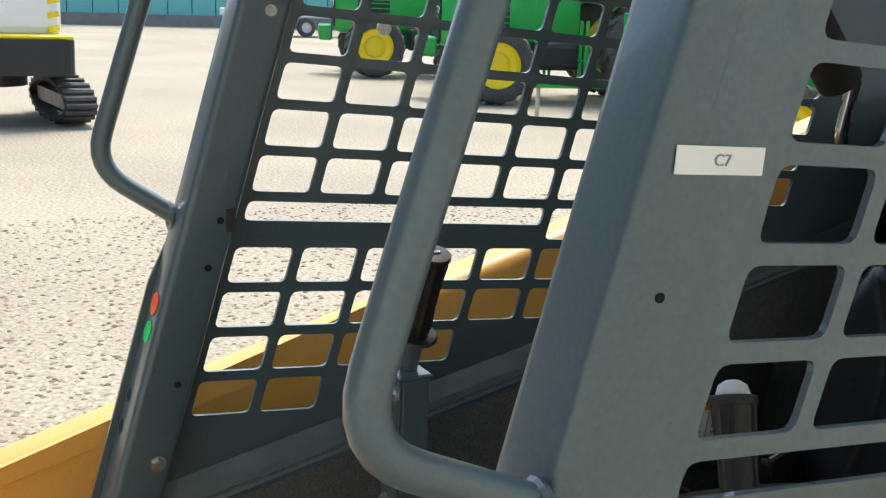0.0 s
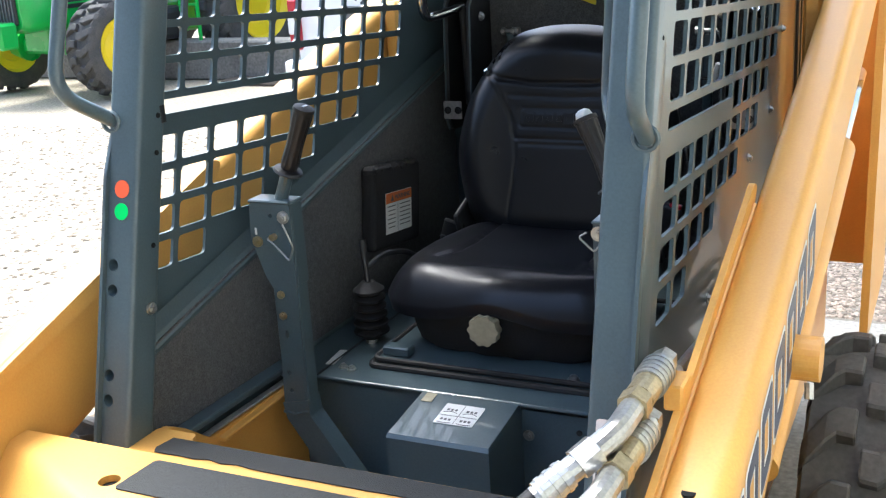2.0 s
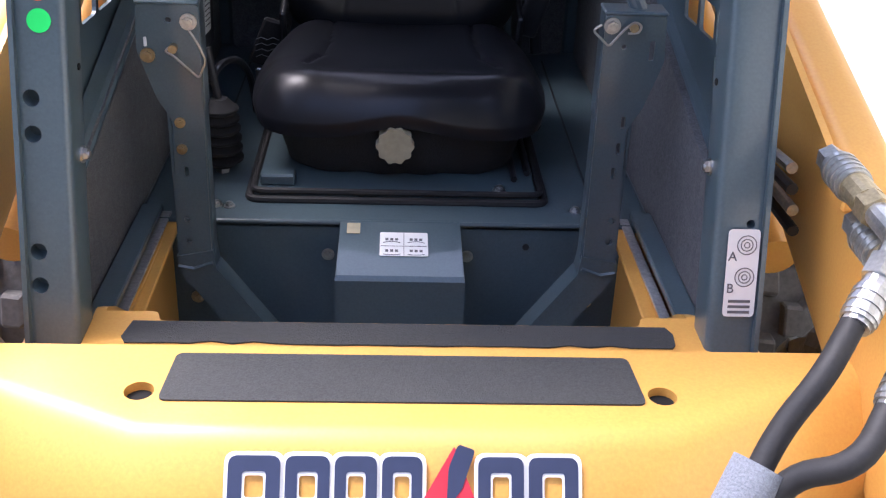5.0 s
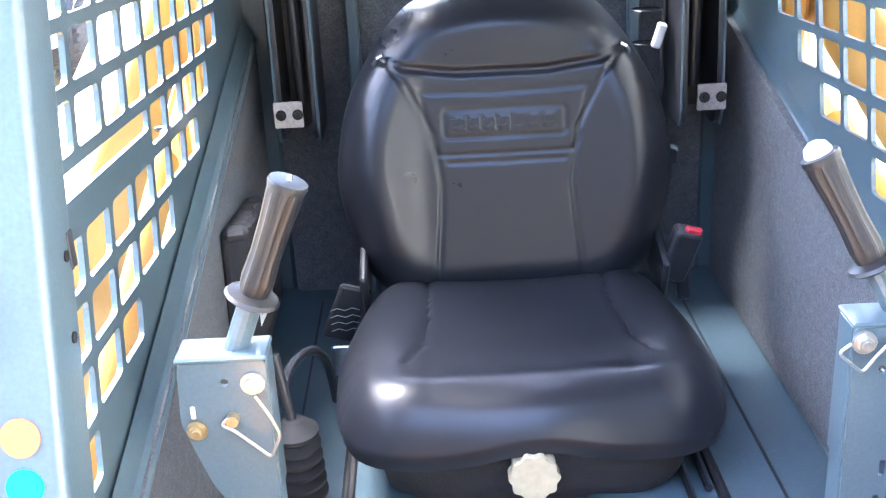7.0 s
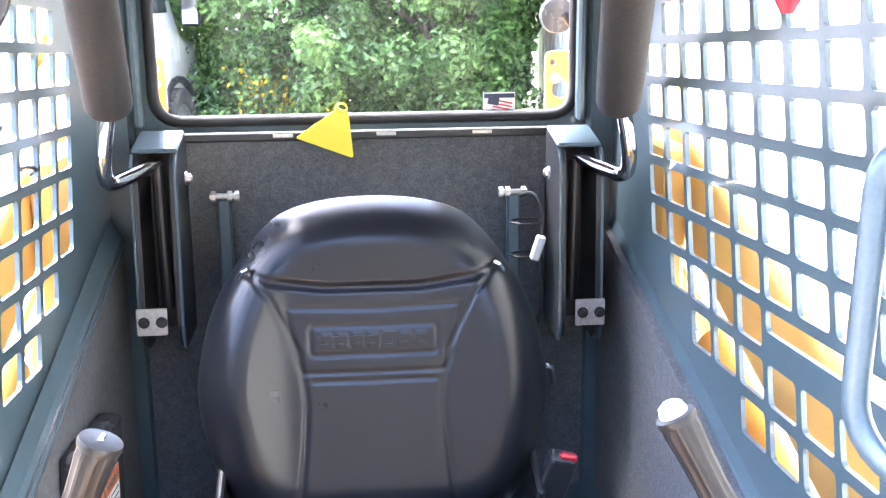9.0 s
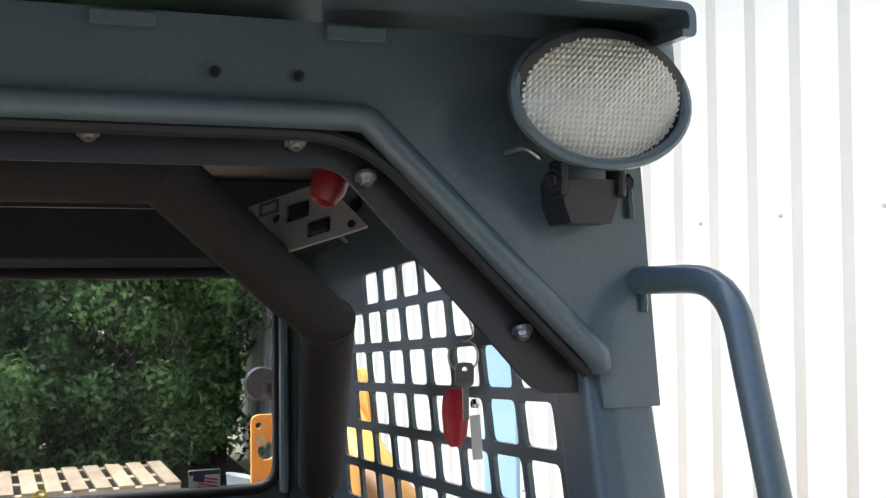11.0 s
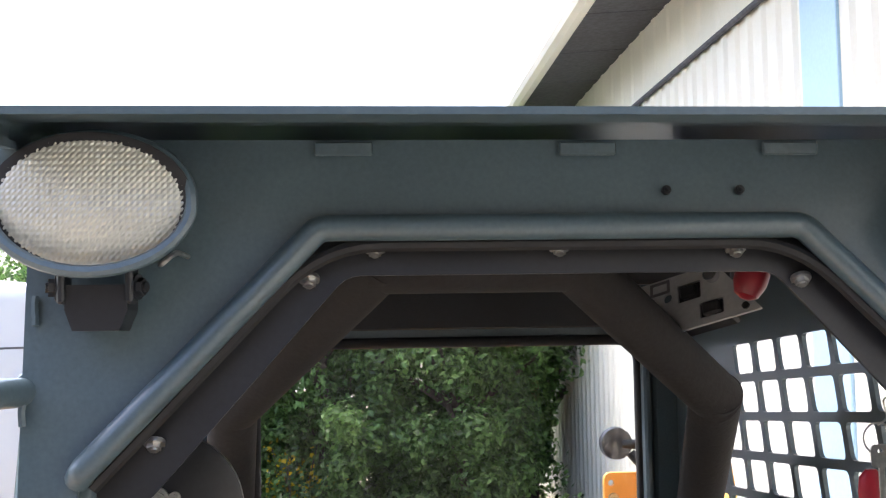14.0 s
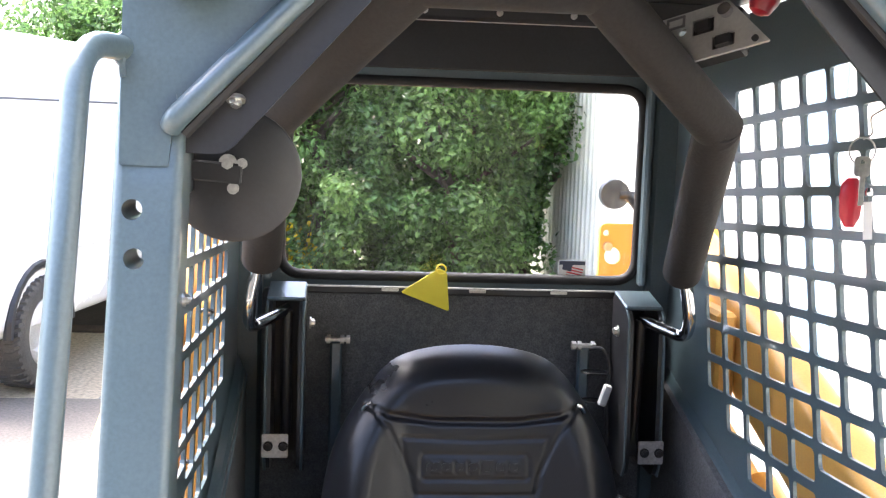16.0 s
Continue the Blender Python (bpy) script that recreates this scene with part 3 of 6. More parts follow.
# seat
def pad(loop, centre, height, mat_name, place, parent, name, rings=44, label="", flat_back=0.0, sag=None):
    """An upholstered pad over an outline; height(x, y, r) is its face above the outline's plane; place: its pose."""
    bm = bmesh.new()
    c = Vector((*centre, 0))
    n = len(loop)
    levels = []
    mid = bm.verts.new(Vector((c.x, c.y, height(c.x, c.y, 0))))
    for k in range(1, rings + 1):
        r = 1 - (1 - k / rings) ** 1.25
        row = []
        for p in loop:
            q = c + (p - c) * r
            row.append(bm.verts.new((q.x, q.y, height(q.x, q.y, r) + (sag(p) * r ** 7 if sag else 0))))
        levels.append(row)
    for i in range(n):
        bm.faces.new((mid, levels[0][i], levels[0][(i + 1) % n]))
    for a, b in zip(levels, levels[1:]):
        for i in range(n):
            bm.faces.new((a[i], b[i], b[(i + 1) % n], a[(i + 1) % n]))
    low = [bm.verts.new((c.x + (p.x - c.x) * 0.985, c.y + (p.y - c.y) * 0.985, -flat_back + (sag(p) if sag else 0))) for p in loop]
    for i in range(n):
        bm.faces.new((levels[-1][i], low[i], low[(i + 1) % n], levels[-1][(i + 1) % n]))
    bm.faces.new(low[::-1])
    bmesh.ops.transform(bm, matrix=place, verts=bm.verts)
    return part(name, bm, mat_name, parent, label, smooth=True)


def dense(points, r, step=0.006):
    ring = rounded([(p[0], p[1], 0) for p in points], r, 8, True)
    out = []
    for i, p in enumerate(ring):
        q = ring[(i + 1) % len(ring)]
        k = max(1, int((q - p).length / step))
        out += [p.lerp(q, j / k) for j in range(k)]
    return out


def near_line(x, y, pts):
    """Distance to a polyline."""
    best = 9.0
    for (ax, ay), (bx, by) in zip(pts, pts[1:]):
        dx, dy = bx - ax, by - ay
        t = max(0.0, min(1.0, ((x - ax) * dx + (y - ay) * dy) / (dx * dx + dy * dy)))
        best = min(best, math.hypot(x - ax - t * dx, y - ay - t * dy))
    return best


def groove(x, y, pts, depth, wide):
    return -depth * math.exp(-(near_line(x, y, pts) / wide) ** 2)


seat = part("seat", box((0.30, 0.30, 0.02), (0, 0.73, 0.690), bevel=0.004), BLACK, loader, "black vinyl suspension seat")


def cushion_height(x, y, r):
    z = 0.050 * (1 - max(0.0, (r - 0.72) / 0.28) ** 3.0) - 0.004
    wing = max(0.0, min(1.0, (abs(x) - 0.138) / 0.06))
    z += 0.006 * wing * (2 - wing) * max(0.0, min(1.0, (1 - r) / 0.40))
    z -= 0.010 * math.exp(-(x / 0.12) ** 2) * math.exp(-((y - 0.80) / 0.14) ** 2)
    z += groove(abs(x), y, [(0.138, 0.97), (0.139, 0.76), (0.148, 0.68), (0.170, 0.63)], 0.005, 0.005)
    z += 0.006 * math.exp(-((y - 0.578) / 0.024) ** 2) * math.exp(-(x / 0.20) ** 6)
    return z


def front_sag(p):
    """The front edge of the cushion hangs lower at its sides than in the middle."""
    return -0.018 * (1 - math.exp(-(p.x / 0.085) ** 2)) * max(0.0, min(1.0, (0.64 - p.y) / 0.10)) + 0.004 * math.cos(p.x * 18) * (p.y < 0.56)


pad(dense([(-0.225, 0.955), (0.225, 0.955), (0.266, 0.72), (0.258, 0.522), (0.06, 0.497), (-0.06, 0.497), (-0.264, 0.522), (-0.274, 0.72)], 0.085), (0, 0.73), cushion_height, POLISHED,
    pose(0, 0, 0.797), seat, "cushion", label="black vinyl seat cushion", flat_back=0.026, sag=front_sag)
CUSHEDGE = dense([(-0.222, 0.95), (0.222, 0.95), (0.260, 0.72), (0.240, 0.525), (0.06, 0.505), (-0.06, 0.505), (-0.240, 0.525), (-0.260, 0.72)], 0.075, 0.02)
part("piping", tube([(p.x, p.y, 0.782 + front_sag(p)) for p in CUSHEDGE], 0.0045, 8, closed=True), VINYL, seat, smooth=True)
rings = []
for z, k, bulge in ((0.664, 0.80, 0), (0.675, 0.84, 0), (0.70, 0.87, 0.003), (0.735, 0.91, 0.004), (0.782, 0.955, 0)):
    rings.append([Vector((p.x * k, 0.735 + (p.y - 0.735) * (k - 0.02) + 0.004 * math.sin(i * 0.9 + z * 60), z + (front_sag(p) if z > 0.74 else 0))) for i, p in enumerate(CUSHEDGE)])
part("suspension_cover", loft(rings), FABRIC, seat, "black fabric bellows over the seat suspension", smooth=True)
knob = []
for k in range(48):
    a = 2 * math.pi * k / 48
    r = 0.0315 + 0.0020 * math.cos(a * 10)
    knob.append((r * math.cos(a), r * math.sin(a)))
part("weight_knob", plate([Vector((x, y, 0)) for x, y in knob], [], 0.022, m=pose(-0.011, 0.512, 0.745, 90, 0, 0)), KNOB, seat, "beige scalloped adjuster knob")
part("knob_stem", rod((-0.011, 0.51, 0.745), (-0.011, 0.56, 0.745), 0.012), BLACK, seat)
part("weight_scale", box((0.026, 0.004, 0.014), (0.052, 0.549, 0.737), bevel=0.002), BLACK, seat)

BACK = Matrix.Translation((-0.004, 0.935, 0.820)) @ pose(0, 0, 0, 90 - 14.5, 0, 0) @ Matrix.Diagonal((1.02, 1, 1, 1))
back_outline = dense([(-0.180, -0.030), (0.180, -0.030), (0.232, 0.03), (0.270, 0.17), (0.246, 0.30), (0.188, 0.398), (0.140, 0.452), (0.055, 0.473), (-0.055, 0.473), (-0.140, 0.452), (-0.188, 0.398), (-0.246, 0.30), (-0.270, 0.17), (-0.232, 0.03)], 0.05, 0.004)

for _ in range(24):
    back_outline = [(back_outline[i - 1] + back_outline[i] * 2 + back_outline[(i + 1) % len(back_outline)]) / 4 for i in range(len(back_outline))]


def back_height(x, y, r):
    z = 0.055 * (1 - max(0.0, (r - 0.70) / 0.30) ** 2.6) if r > 0.70 else 0.055
    wing = max(0.0, min(1.0, (abs(x) - 0.11) / 0.12))
    z += 0.022 * wing * wing * (3 - 2 * wing) * max(0.0, min(1.0, (1 - r) / 0.3)) ** 0.6 * (1 if y < 0.36 else max(0.0, 1 - (y - 0.36) / 0.06))
    ax = abs(x)
    z += groove(ax, y, [(0.118, -0.03), (0.104, 0.10), (0.100, 0.16), (0.110, 0.24), (0.150, 0.32), (0.187, 0.362)], 0.0024, 0.0045)
    z += groove(x, y, [(-0.187, 0.362), (-0.150, 0.345), (-0.07, 0.334), (0.07, 0.334), (0.150, 0.345), (0.187, 0.362)], 0.0042, 0.006)
    z += groove(ax, y, [(0.0, 0.302), (0.128, 0.306), (0.112, 0.222), (0.104, 0.208), (0.0, 0.207)], 0.0015, 0.0045)
    z += groove(ax, y, [(0.0, 0.195), (0.088, 0.195)], 0.0015, 0.0045)
    z += 0.006 * math.exp(-((y - 0.40) / 0.045) ** 2) * math.exp(-(x / 0.12) ** 2)
    z += groove(ax, y, [(0.0, 0.277), (0.089, 0.277), (0.093, 0.270), (0.093, 0.240), (0.089, 0.234), (0.0, 0.234)], 0.0016, 0.004)
    if abs(x) < 0.080 and 0.243 < y < 0.267:
        k = (x + 0.080) / 0.0228
        z += 0.0008 * min(1.0, max(0.0, (0.40 - abs(k - int(k) - 0.5)) / 0.12)) * min(1.0, (y - 0.243) / 0.003, (0.267 - y) / 0.003)
    return z


pad(back_outline, (0, 0.21), back_height, VINYL, BACK, seat, "backrest", rings=100, label="black vinyl backrest with an embossed panel", flat_back=0.03)
for k, (w, h) in enumerate(((0.024, 0.015), (0.018, 0.014), (0.018, 0.014), (0.018, 0.014), (0.022, 0.024), (0.018, 0.014), (0.019, 0.014))):
    part("embossed_mark", plate(rect2(w, h, 0.004, -0.072 + 0.0235 * k, 0.255), [rect2(w * 0.45, h * 0.4, 0.001, -0.072 + 0.0235 * k, 0.2535)], 0.003, m=BACK @ pose(0, 0, 0.0545)), VINYL, seat)
for s in (-1, 1):
    # chrome tip stands in for the highlight on the vinyl fold
    part("seam_cap", tube([BACK @ Vector((s * x, y, z)) for x, y, z in ((0.180, 0.366, 0.048), (0.189, 0.362, 0.044), (0.196, 0.352, 0.036))], 0.004, 8), CHROME, seat)
part("seat_back_shell", plate([p * 0.985 for p in back_outline], [], 0.02, m=BACK @ pose(0, 0.003, -0.045)), BLACK, seat)
for s in (-1, 1):
    part("seat_hinge", box((0.012, 0.11, 0.10), (s * 0.238, 0.93, 0.835), turn=(20, 0, 0), bevel=0.004), BLACK, seat)
part("seat_lever", tube([(0.262, 0.99, 1.01), (0.275, 0.985, 1.01), (0.277, 0.985, 0.985)], 0.006, 8, bend=0.008), BLACK, seat)
# belts
stalk = part("buckle_stalk", box((0.024, 0.02, 0.13), (0.272, 0.915, 0.835), turn=(10, -8, 0), bevel=0.005), BLACK, seat, "black seat belt buckle")
part("buckle_body", box((0.046, 0.030, 0.098), (0.262, 0.890, 0.868), turn=(14, 14, 0), bevel=0.009, seg=3), BLACK, stalk)
part("release_button", box((0.027, 0.012, 0.036), (0.276, 0.876, 0.900), turn=(14, 14, 0), bevel=0.003), REDPLASTIC, stalk, "red release button")
belt = part("seat_belt", box((0.05, 0.012, 0.11), (-0.272, 0.90, 0.79), turn=(15, 20, 10), bevel=0.004), FABRIC, seat, "black webbing belt with a metal tongue")
for k in range(4):
    part("stitching", tube([(-0.297 + 0.012 * j, 0.888 - 0.004 * (j % 2), 0.80 - 0.012 * k + 0.006 * (j % 2)) for j in range(5)], 0.0008, 5), PRINT, belt)
part("belt_tongue", box((0.045, 0.006, 0.06), (-0.275, 0.88, 0.715), turn=(10, 0, 0), bevel=0.002), STEEL, belt)

# seat base on the deck
base = part("seat_base", box((0.50, 0.46, 0.018), (-0.005, 0.715, 0.650), bevel=0.004), GREY, loader, "dark grey seat base plate with a rubber edge")
for z, r, g in ((0.6455, 0.0075, 0.0), (0.6585, 0.006, 0.008)):
    part("rubber_edge", tube([(p.x, p.y, z) for p in dense([(-0.265 + g, 0.478 + g), (0.257 - g, 0.478 + g), (0.257 - g, 0.80), (0.285 - g, 0.83), (0.285 - g, 0.955), (-0.265 + g, 0.955)], 0.02, 0.02)], r, 8, closed=True), RUBBER, base, smooth=True)
bolt(base, (0.176, 0.497, 0.661), (0, 0, 1), 0.0085)
part("slide_stop", box((0.062, 0.03, 0.020), (-0.216, 0.520, 0.669), bevel=0.003), GREY, base)
for dx in (0, 0.026):
    part("slide_rod", tube([(0.205 + dx, 0.53 + dx, 0.668), (0.205 + dx, 0.72, 0.672), (0.20 + dx, 0.80, 0.69)], 0.006, 8), BLACK, base)

# hand control levers
def lever(s, top, button):
    """A drive lever; top: where its grip ends."""
    T = lambda x, z: (s * x, z)
    if s < 0:
        punched = [disc2(0.0045, s * 0.341, 1.012, 12), rect2(0.006, 0.016, 0.002, s * 0.331, 0.775), disc2(0.005, s * 0.336, 0.693, 12), disc2(0.005, s * 0.335, 0.656, 12)]
    else:
        punched = [disc2(0.004, 0.328, 0.988, 12), rect2(0.008, 0.030, 0.003, 0.370, 0.983)] + [rect2(0.006, 0.019, 0.002, x, z) for x, z in ((0.340, 0.870), (0.337, 0.827), (0.333, 0.786))]
        punched += [disc2(0.006, 0.340, 0.704, 12), disc2(0.006, 0.340, 0.666, 12)]
    arm = part("control_lever", plate(loop2([T(0.386, 1.036), T(0.297, 1.036), T(0.299, 0.880), T(0.302, 0.615), T(0.355, 0.615), T(0.346, 0.858), T(0.366, 0.892), T(0.390, 0.966)], 0.008, 3),
                                      punched,
                                      0.005, m=pose(0, 0.290, 0, 90, 0, 0)), GREY, loader, "dark grey hand control lever with a rubber grip")
    for x in (0.3, 0.352):
        part("side_flange", box((0.005, 0.032, 0.26), (s * x, 0.305, 0.745), bevel=0.001), GREY, arm)
    part("side_flange", box((0.005, 0.036, 0.16), (s * 0.2985, 0.307, 0.955), bevel=0.001), GREY, arm)
    part("top_cap", box((0.093, 0.046, 0.006), (s * 0.3415, 0.306, 1.038), bevel=0.002), GREY, arm)
    part("lower_arm", loft([[Vector((s * x, y, z)) for x, y, z in ((a, 0.282, zz), (b, 0.282, zz + 0.012), (b, 0.325, zz + 0.012), (a, 0.325, zz))] for a, b, zz in ((0.357, 0.299, 0.628), (0.350, 0.295, 0.595), (0.225, 0.165, 0.415))]), GREY, arm)
    part("lower_weld", tube([(s * 0.355, 0.282, 0.611), (s * 0.330, 0.281, 0.607), (s * 0.300, 0.282, 0.618)], 0.0035, 6), GREY, arm)
    bolt(arm, (-0.312, 0.284, 1.011) if s < 0 else (0.307, 0.284, 1.020), (0, -1, 0), 0.0085, STEEL, "pivot_bolt")
    if s < 0:
        bolt(arm, (-0.374, 0.284, 0.960), (0, -1, 0), 0.0075, BRASS, "lock_bolt")
        # white bar painted for the daylight that shows through a slot
        part("slot", box((0.0045, 0.003, 0.014), (-0.376, 0.284, 0.980), bevel=0.001), WHITE, arm)
        for z in (0.856, 0.813):
            bolt(arm, (-0.335, 0.284, z), (0, -1, 0), 0.0056, BRASS)
    a, b = Vector((s * (0.350 if s > 0 else 0.330), 0.308, 1.036)), Vector(top)
    d = (b - a).normalized()
    f = a.lerp(b, 0.32)
    part("stem", rod(a, f, 0.0125), GREY, arm)
    q = Matrix.Translation(f) @ d.to_track_quat("Z", "Y").to_matrix().to_4x4()
    part("flange", lathe([(0.012, -0.004), (0.026, -0.0025), (0.0285, 0.0), (0.026, 0.0035), (0.014, 0.007)], 28, m=q), GRIPRUBBER, arm, "round hand guard", smooth=True)
    L = (b - f).length
    grip = bmesh.new()
    n, rows = 40, []
    for k, (h, r) in enumerate(((0.004, 0.0150), (0.02, 0.0165), (0.05, 0.0150), (L * 0.62, 0.0158), (L * 0.86, 0.0180), (L * 0.93, 0.0185))):
        rows.append([Vector(((r + (0.0009 if j % 4 < 2 and 0 < k < 5 else 0)) * math.cos(2 * math.pi * j / n), (r + (0.0009 if j % 4 < 2 and 0 < k < 5 else 0)) * math.sin(2 * math.pi * j / n), h)) for j in range(n)])
    grip = loft(rows)
    bmesh.ops.transform(grip, matrix=q, verts=grip.verts)
    part("grip", grip, GRIPRUBBER, arm, "ribbed black rubber grip")
    part("grip_cap", lathe([(0.0195, L * 0.92), (0.0205, L * 0.95), (0.0195, L * 0.98), (0.010, L * 0.99)], 24, m=q), GRIPRUBBER, arm, smooth=True)
    if button:
        part("thumb_button", lathe([(0.0135, L * 0.975), (0.0145, L * 1.0), (0.012, L * 1.06), (0.006, L * 1.09)], 20, m=q), WHITE, arm, "white thumb button", smooth=True)
    else:
        part("thumb_switch", box((0.014, 0.005, 0.004), (0, 0, 0), bevel=0.001), CHROME, arm).matrix_basis = q @ pose(0, 0, L * 0.995)
    clip = [(0.340, 0.279, 0.975), (0.348, 0.277, 0.968), (0.335, 0.276, 0.962), (0.300, 0.273, 0.930), (0.288, 0.272, 0.957), (0.298, 0.272, 0.982), (0.310, 0.276, 1.0)]
    pin = (-0.336, 0.972)
    if s > 0:
        clip = [(0.330, 0.277, 1.011), (0.346, 0.277, 1.012), (0.349, 0.277, 1.023), (0.338, 0.277, 1.029), (0.326, 0.276, 1.019), (0.316, 0.275, 1.008), (0.303, 0.273, 0.992), (0.277, 0.272, 1.016), (0.290, 0.274, 1.024)]
        pin = (0.338, 1.019)
    part("spring_clip", tube([(s * x, y, z) for x, y, z in clip], 0.0018, 8, bend=0.006), STEEL, arm, "bent wire spring clip")
    part("clip_pin", rod((pin[0], 0.292, pin[1]), (pin[0], 0.275, pin[1]), 0.0065), BRASS, arm)
    return arm


lever(-1, (-0.257, 0.308, 1.216), False).location = (0.006, 0.010, 0.004)
lever(1, (0.267, 0.343, 1.200), True).location = (-0.002, 0.002, 0.008)

# lever with a rubber boot beside the seat
boot = part("boot_lever", lathe([(0.020, 0.0)] + [(r, 0.008 + 0.019 * k + h) for k in range(6) for r, h in ((0.026, 0.0), (0.039 - 0.001 * k, 0.006), (0.039 - 0.001 * k, 0.010), (0.026, 0.016))] + [(0.014, 0.130)], 24, m=pose(-0.312, 0.552, 0.652)), RUBBER, loader, "black lever in a ribbed rubber boot", smooth=True)
part("stick", rod((-0.312, 0.552, 0.77), (-0.332, 0.575, 0.868), 0.0065, 0.0085), BLACK, boot)
part("cable", tube([(-0.330, 0.585, 0.80), (-0.322, 0.640, 0.815), (-0.300, 0.720, 0.800), (-0.285, 0.780, 0.745), (-0.280, 0.80, 0.66)], 0.007, 8, bend=0.04), BLACK, boot, smooth=True)
part("boot_nut", rod((-0.312, 0.548, 0.640), (-0.312, 0.548, 0.658), 0.013, n=6), STEEL, boot)
part("deck_label", plate(rect2(0.020, 0.075, 0.001), [], 0.0008, m=pose(-0.352, 0.50, 0.6405, 0, 0, 6)), WHITE, loader, "narrow white label on the deck")
bolt(loader, (-0.29, 0.455, 0.640), (0, 0, 1), 0.007)

# black case with a warning label on the side wall
case = part("manual_case", box((0.040, 0.23, 0.20), (-0.4095, 0.875, 0.878), turn=(-8, 0, 0), bevel=0.012, seg=3), FABRIC, loader, "black document case on the side wall")
for k in range(7):
    part("case_fold", box((0.036, 0.03, 0.02), (-0.406, 0.782 + 0.031 * k, 0.984 - 0.0045 * k), turn=(random.uniform(-20, 20), 0, random.uniform(-15, 15)), bevel=0.007), FABRIC, case)
W = Matrix(((0, 0, 1, -0.389), (1, 0, 0, 0.872), (0, 1, 0, 0.864), (0, 0, 0, 1))) @ pose(0, 0, 0, 0, 0, -7)
warn = sticker(rect2(0.128, 0.098, 0.002), W, WHITE, case, "warning_label", "white warning label with an orange header")
part("label_header", plate(rect2(0.126, 0.024, 0.001, 0, 0.036), [], 0.0006, m=W @ pose(0, 0, 0.0008)), ORANGE, warn)
part("warning_sign", plate(loop2([(-0.042, 0.028), (-0.026, 0.028), (-0.034, 0.043)]), [], 0.0006, m=W @ pose(0, 0, 0.0014)), LABELGREY, warn)
words("WARNING", 0.016, W @ pose(0.018, 0.0355, 0.0017), LABELGREY, warn)
for k in range(6):
    part("printed_line", plate(rect2(0.052, 0.0022, 0, 0.030, 0.016 - 0.010 * k), [], 0.0005, m=W @ pose(0, 0, 0.0008)), LABELGREY, warn)
    part("printed_line", plate(rect2(0.040 - 0.004 * (k % 3), 0.0022, 0, -0.036, 0.016 - 0.010 * k), [], 0.0005, m=W @ pose(0, 0, 0.0008)), LABELGREY, warn)
part("printed_divider", plate(rect2(0.0012, 0.068, 0, -0.006, -0.012), [], 0.0005, m=W @ pose(0, 0, 0.0008)), LABELGREY, warn)

# columns of the restraint bar
def belt_column(s):
    side = loop2([(1.292, 1.350), (1.185, 1.330), (1.168, 1.313), (1.150, 1.03), (1.165, 1.000), (1.292, 1.000)], 0.018, 4)
    col = None
    for x in (0.316, 0.378):
        col = plate(side, [], 0.011, m=Matrix(((0, 0, 1, s * x - 0.0055), (1, 0, 0, 0), (0, 1, 0, 0), (0, 0, 0, 1))), bm=col)
    box((0.062, 0.012, 0.33), (s * 0.347, 1.280, 1.17), bevel=0.002, bm=col)
    ob = part("restraint_column", col, BLACK, loader, "black channel column of the restraint bar", smooth=False)
    part("column_cap", box((0.075, 0.10, 0.008), (s * 0.347, 1.235, 1.343), turn=(10, 0, 0), bevel=0.003), GREY, ob)
    for x in (0.312, 0.3825):
        part("edge_bead", tube([(s * x, y - 0.001, z) for y, z in ((1.185, 1.330), (1.168, 1.313), (1.150, 1.03), (1.165, 1.002))], 0.003, 6, bend=0.012), GREY, ob)
    foot = part("column_foot", plate(rect2(0.050, 0.046, 0.003, s * 0.362, 1.056), [], 0.004, m=pose(0, 1.147, 0, 90, 0, 0)), FLASHING, ob, "bright bracket plate with two screws")
    for dx in (-0.013, 0.016):
        bolt(foot, (s * 0.362 + dx, 1.143, 1.056), (0, -1, 0), 0.0065, BLACK, "screw")
    part("gas_spring", rod((s * 0.345, 1.215, 1.06), (s * 0.345, 1.20, 1.31), 0.011), BLACK, ob)
    bolt(ob, (s * 0.301, 1.21, 1.285), (-s, 0, 0), 0.008, STEEL)
    part("pivot_tube", tube([(s * 0.345, 1.205, 1.312), (s * 0.372, 1.175, 1.302), (s * 0.412, 1.125, 1.290), (s * 0.412, 1.105, 1.330), (s * 0.394, 1.105, 1.43)], 0.0125, 14, bend=0.03), CHROME, ob, "bent tube at the end of the restraint bar", smooth=True)


belt_column(-1)
belt_column(1)
BAR = [(-0.386, 1.075, 1.420), (-0.356, 0.840, 1.672), (-0.152, 0.560, 1.862), (0.088, 0.560, 1.862), (0.318, 0.720, 1.684), (0.398, 1.085, 1.412)]
bar = part("restraint_bar", tube(BAR, 0.022, 16, bend=0.03), RUBBER, loader, "padded black restraint bar, swung up", smooth=True)
for k, (name, words_on) in enumerate((("foam_sleeve", "dark grey foam sleeve"), ("foam_sleeve", ""), ("foam_sleeve", ""), ("foam_sleeve", ""), ("foam_sleeve", "dark grey foam sleeve"))):
    a, b = Vector(BAR[k]), Vector(BAR[k + 1])
    d = (b - a).normalized() * 0.012
    sleeve = part(name, rod(a - (d if k else d * 0), b + (d if k < 4 else d * 0), 0.036, n=28), FOAM, bar, words_on, smooth=True)
    if k in (0, 4):
        part("sleeve_seam", rod(a + Vector((0, -0.033, -0.014)), b + Vector((0, -0.033, -0.014)), 0.002, n=6), RUBBER, sleeve)

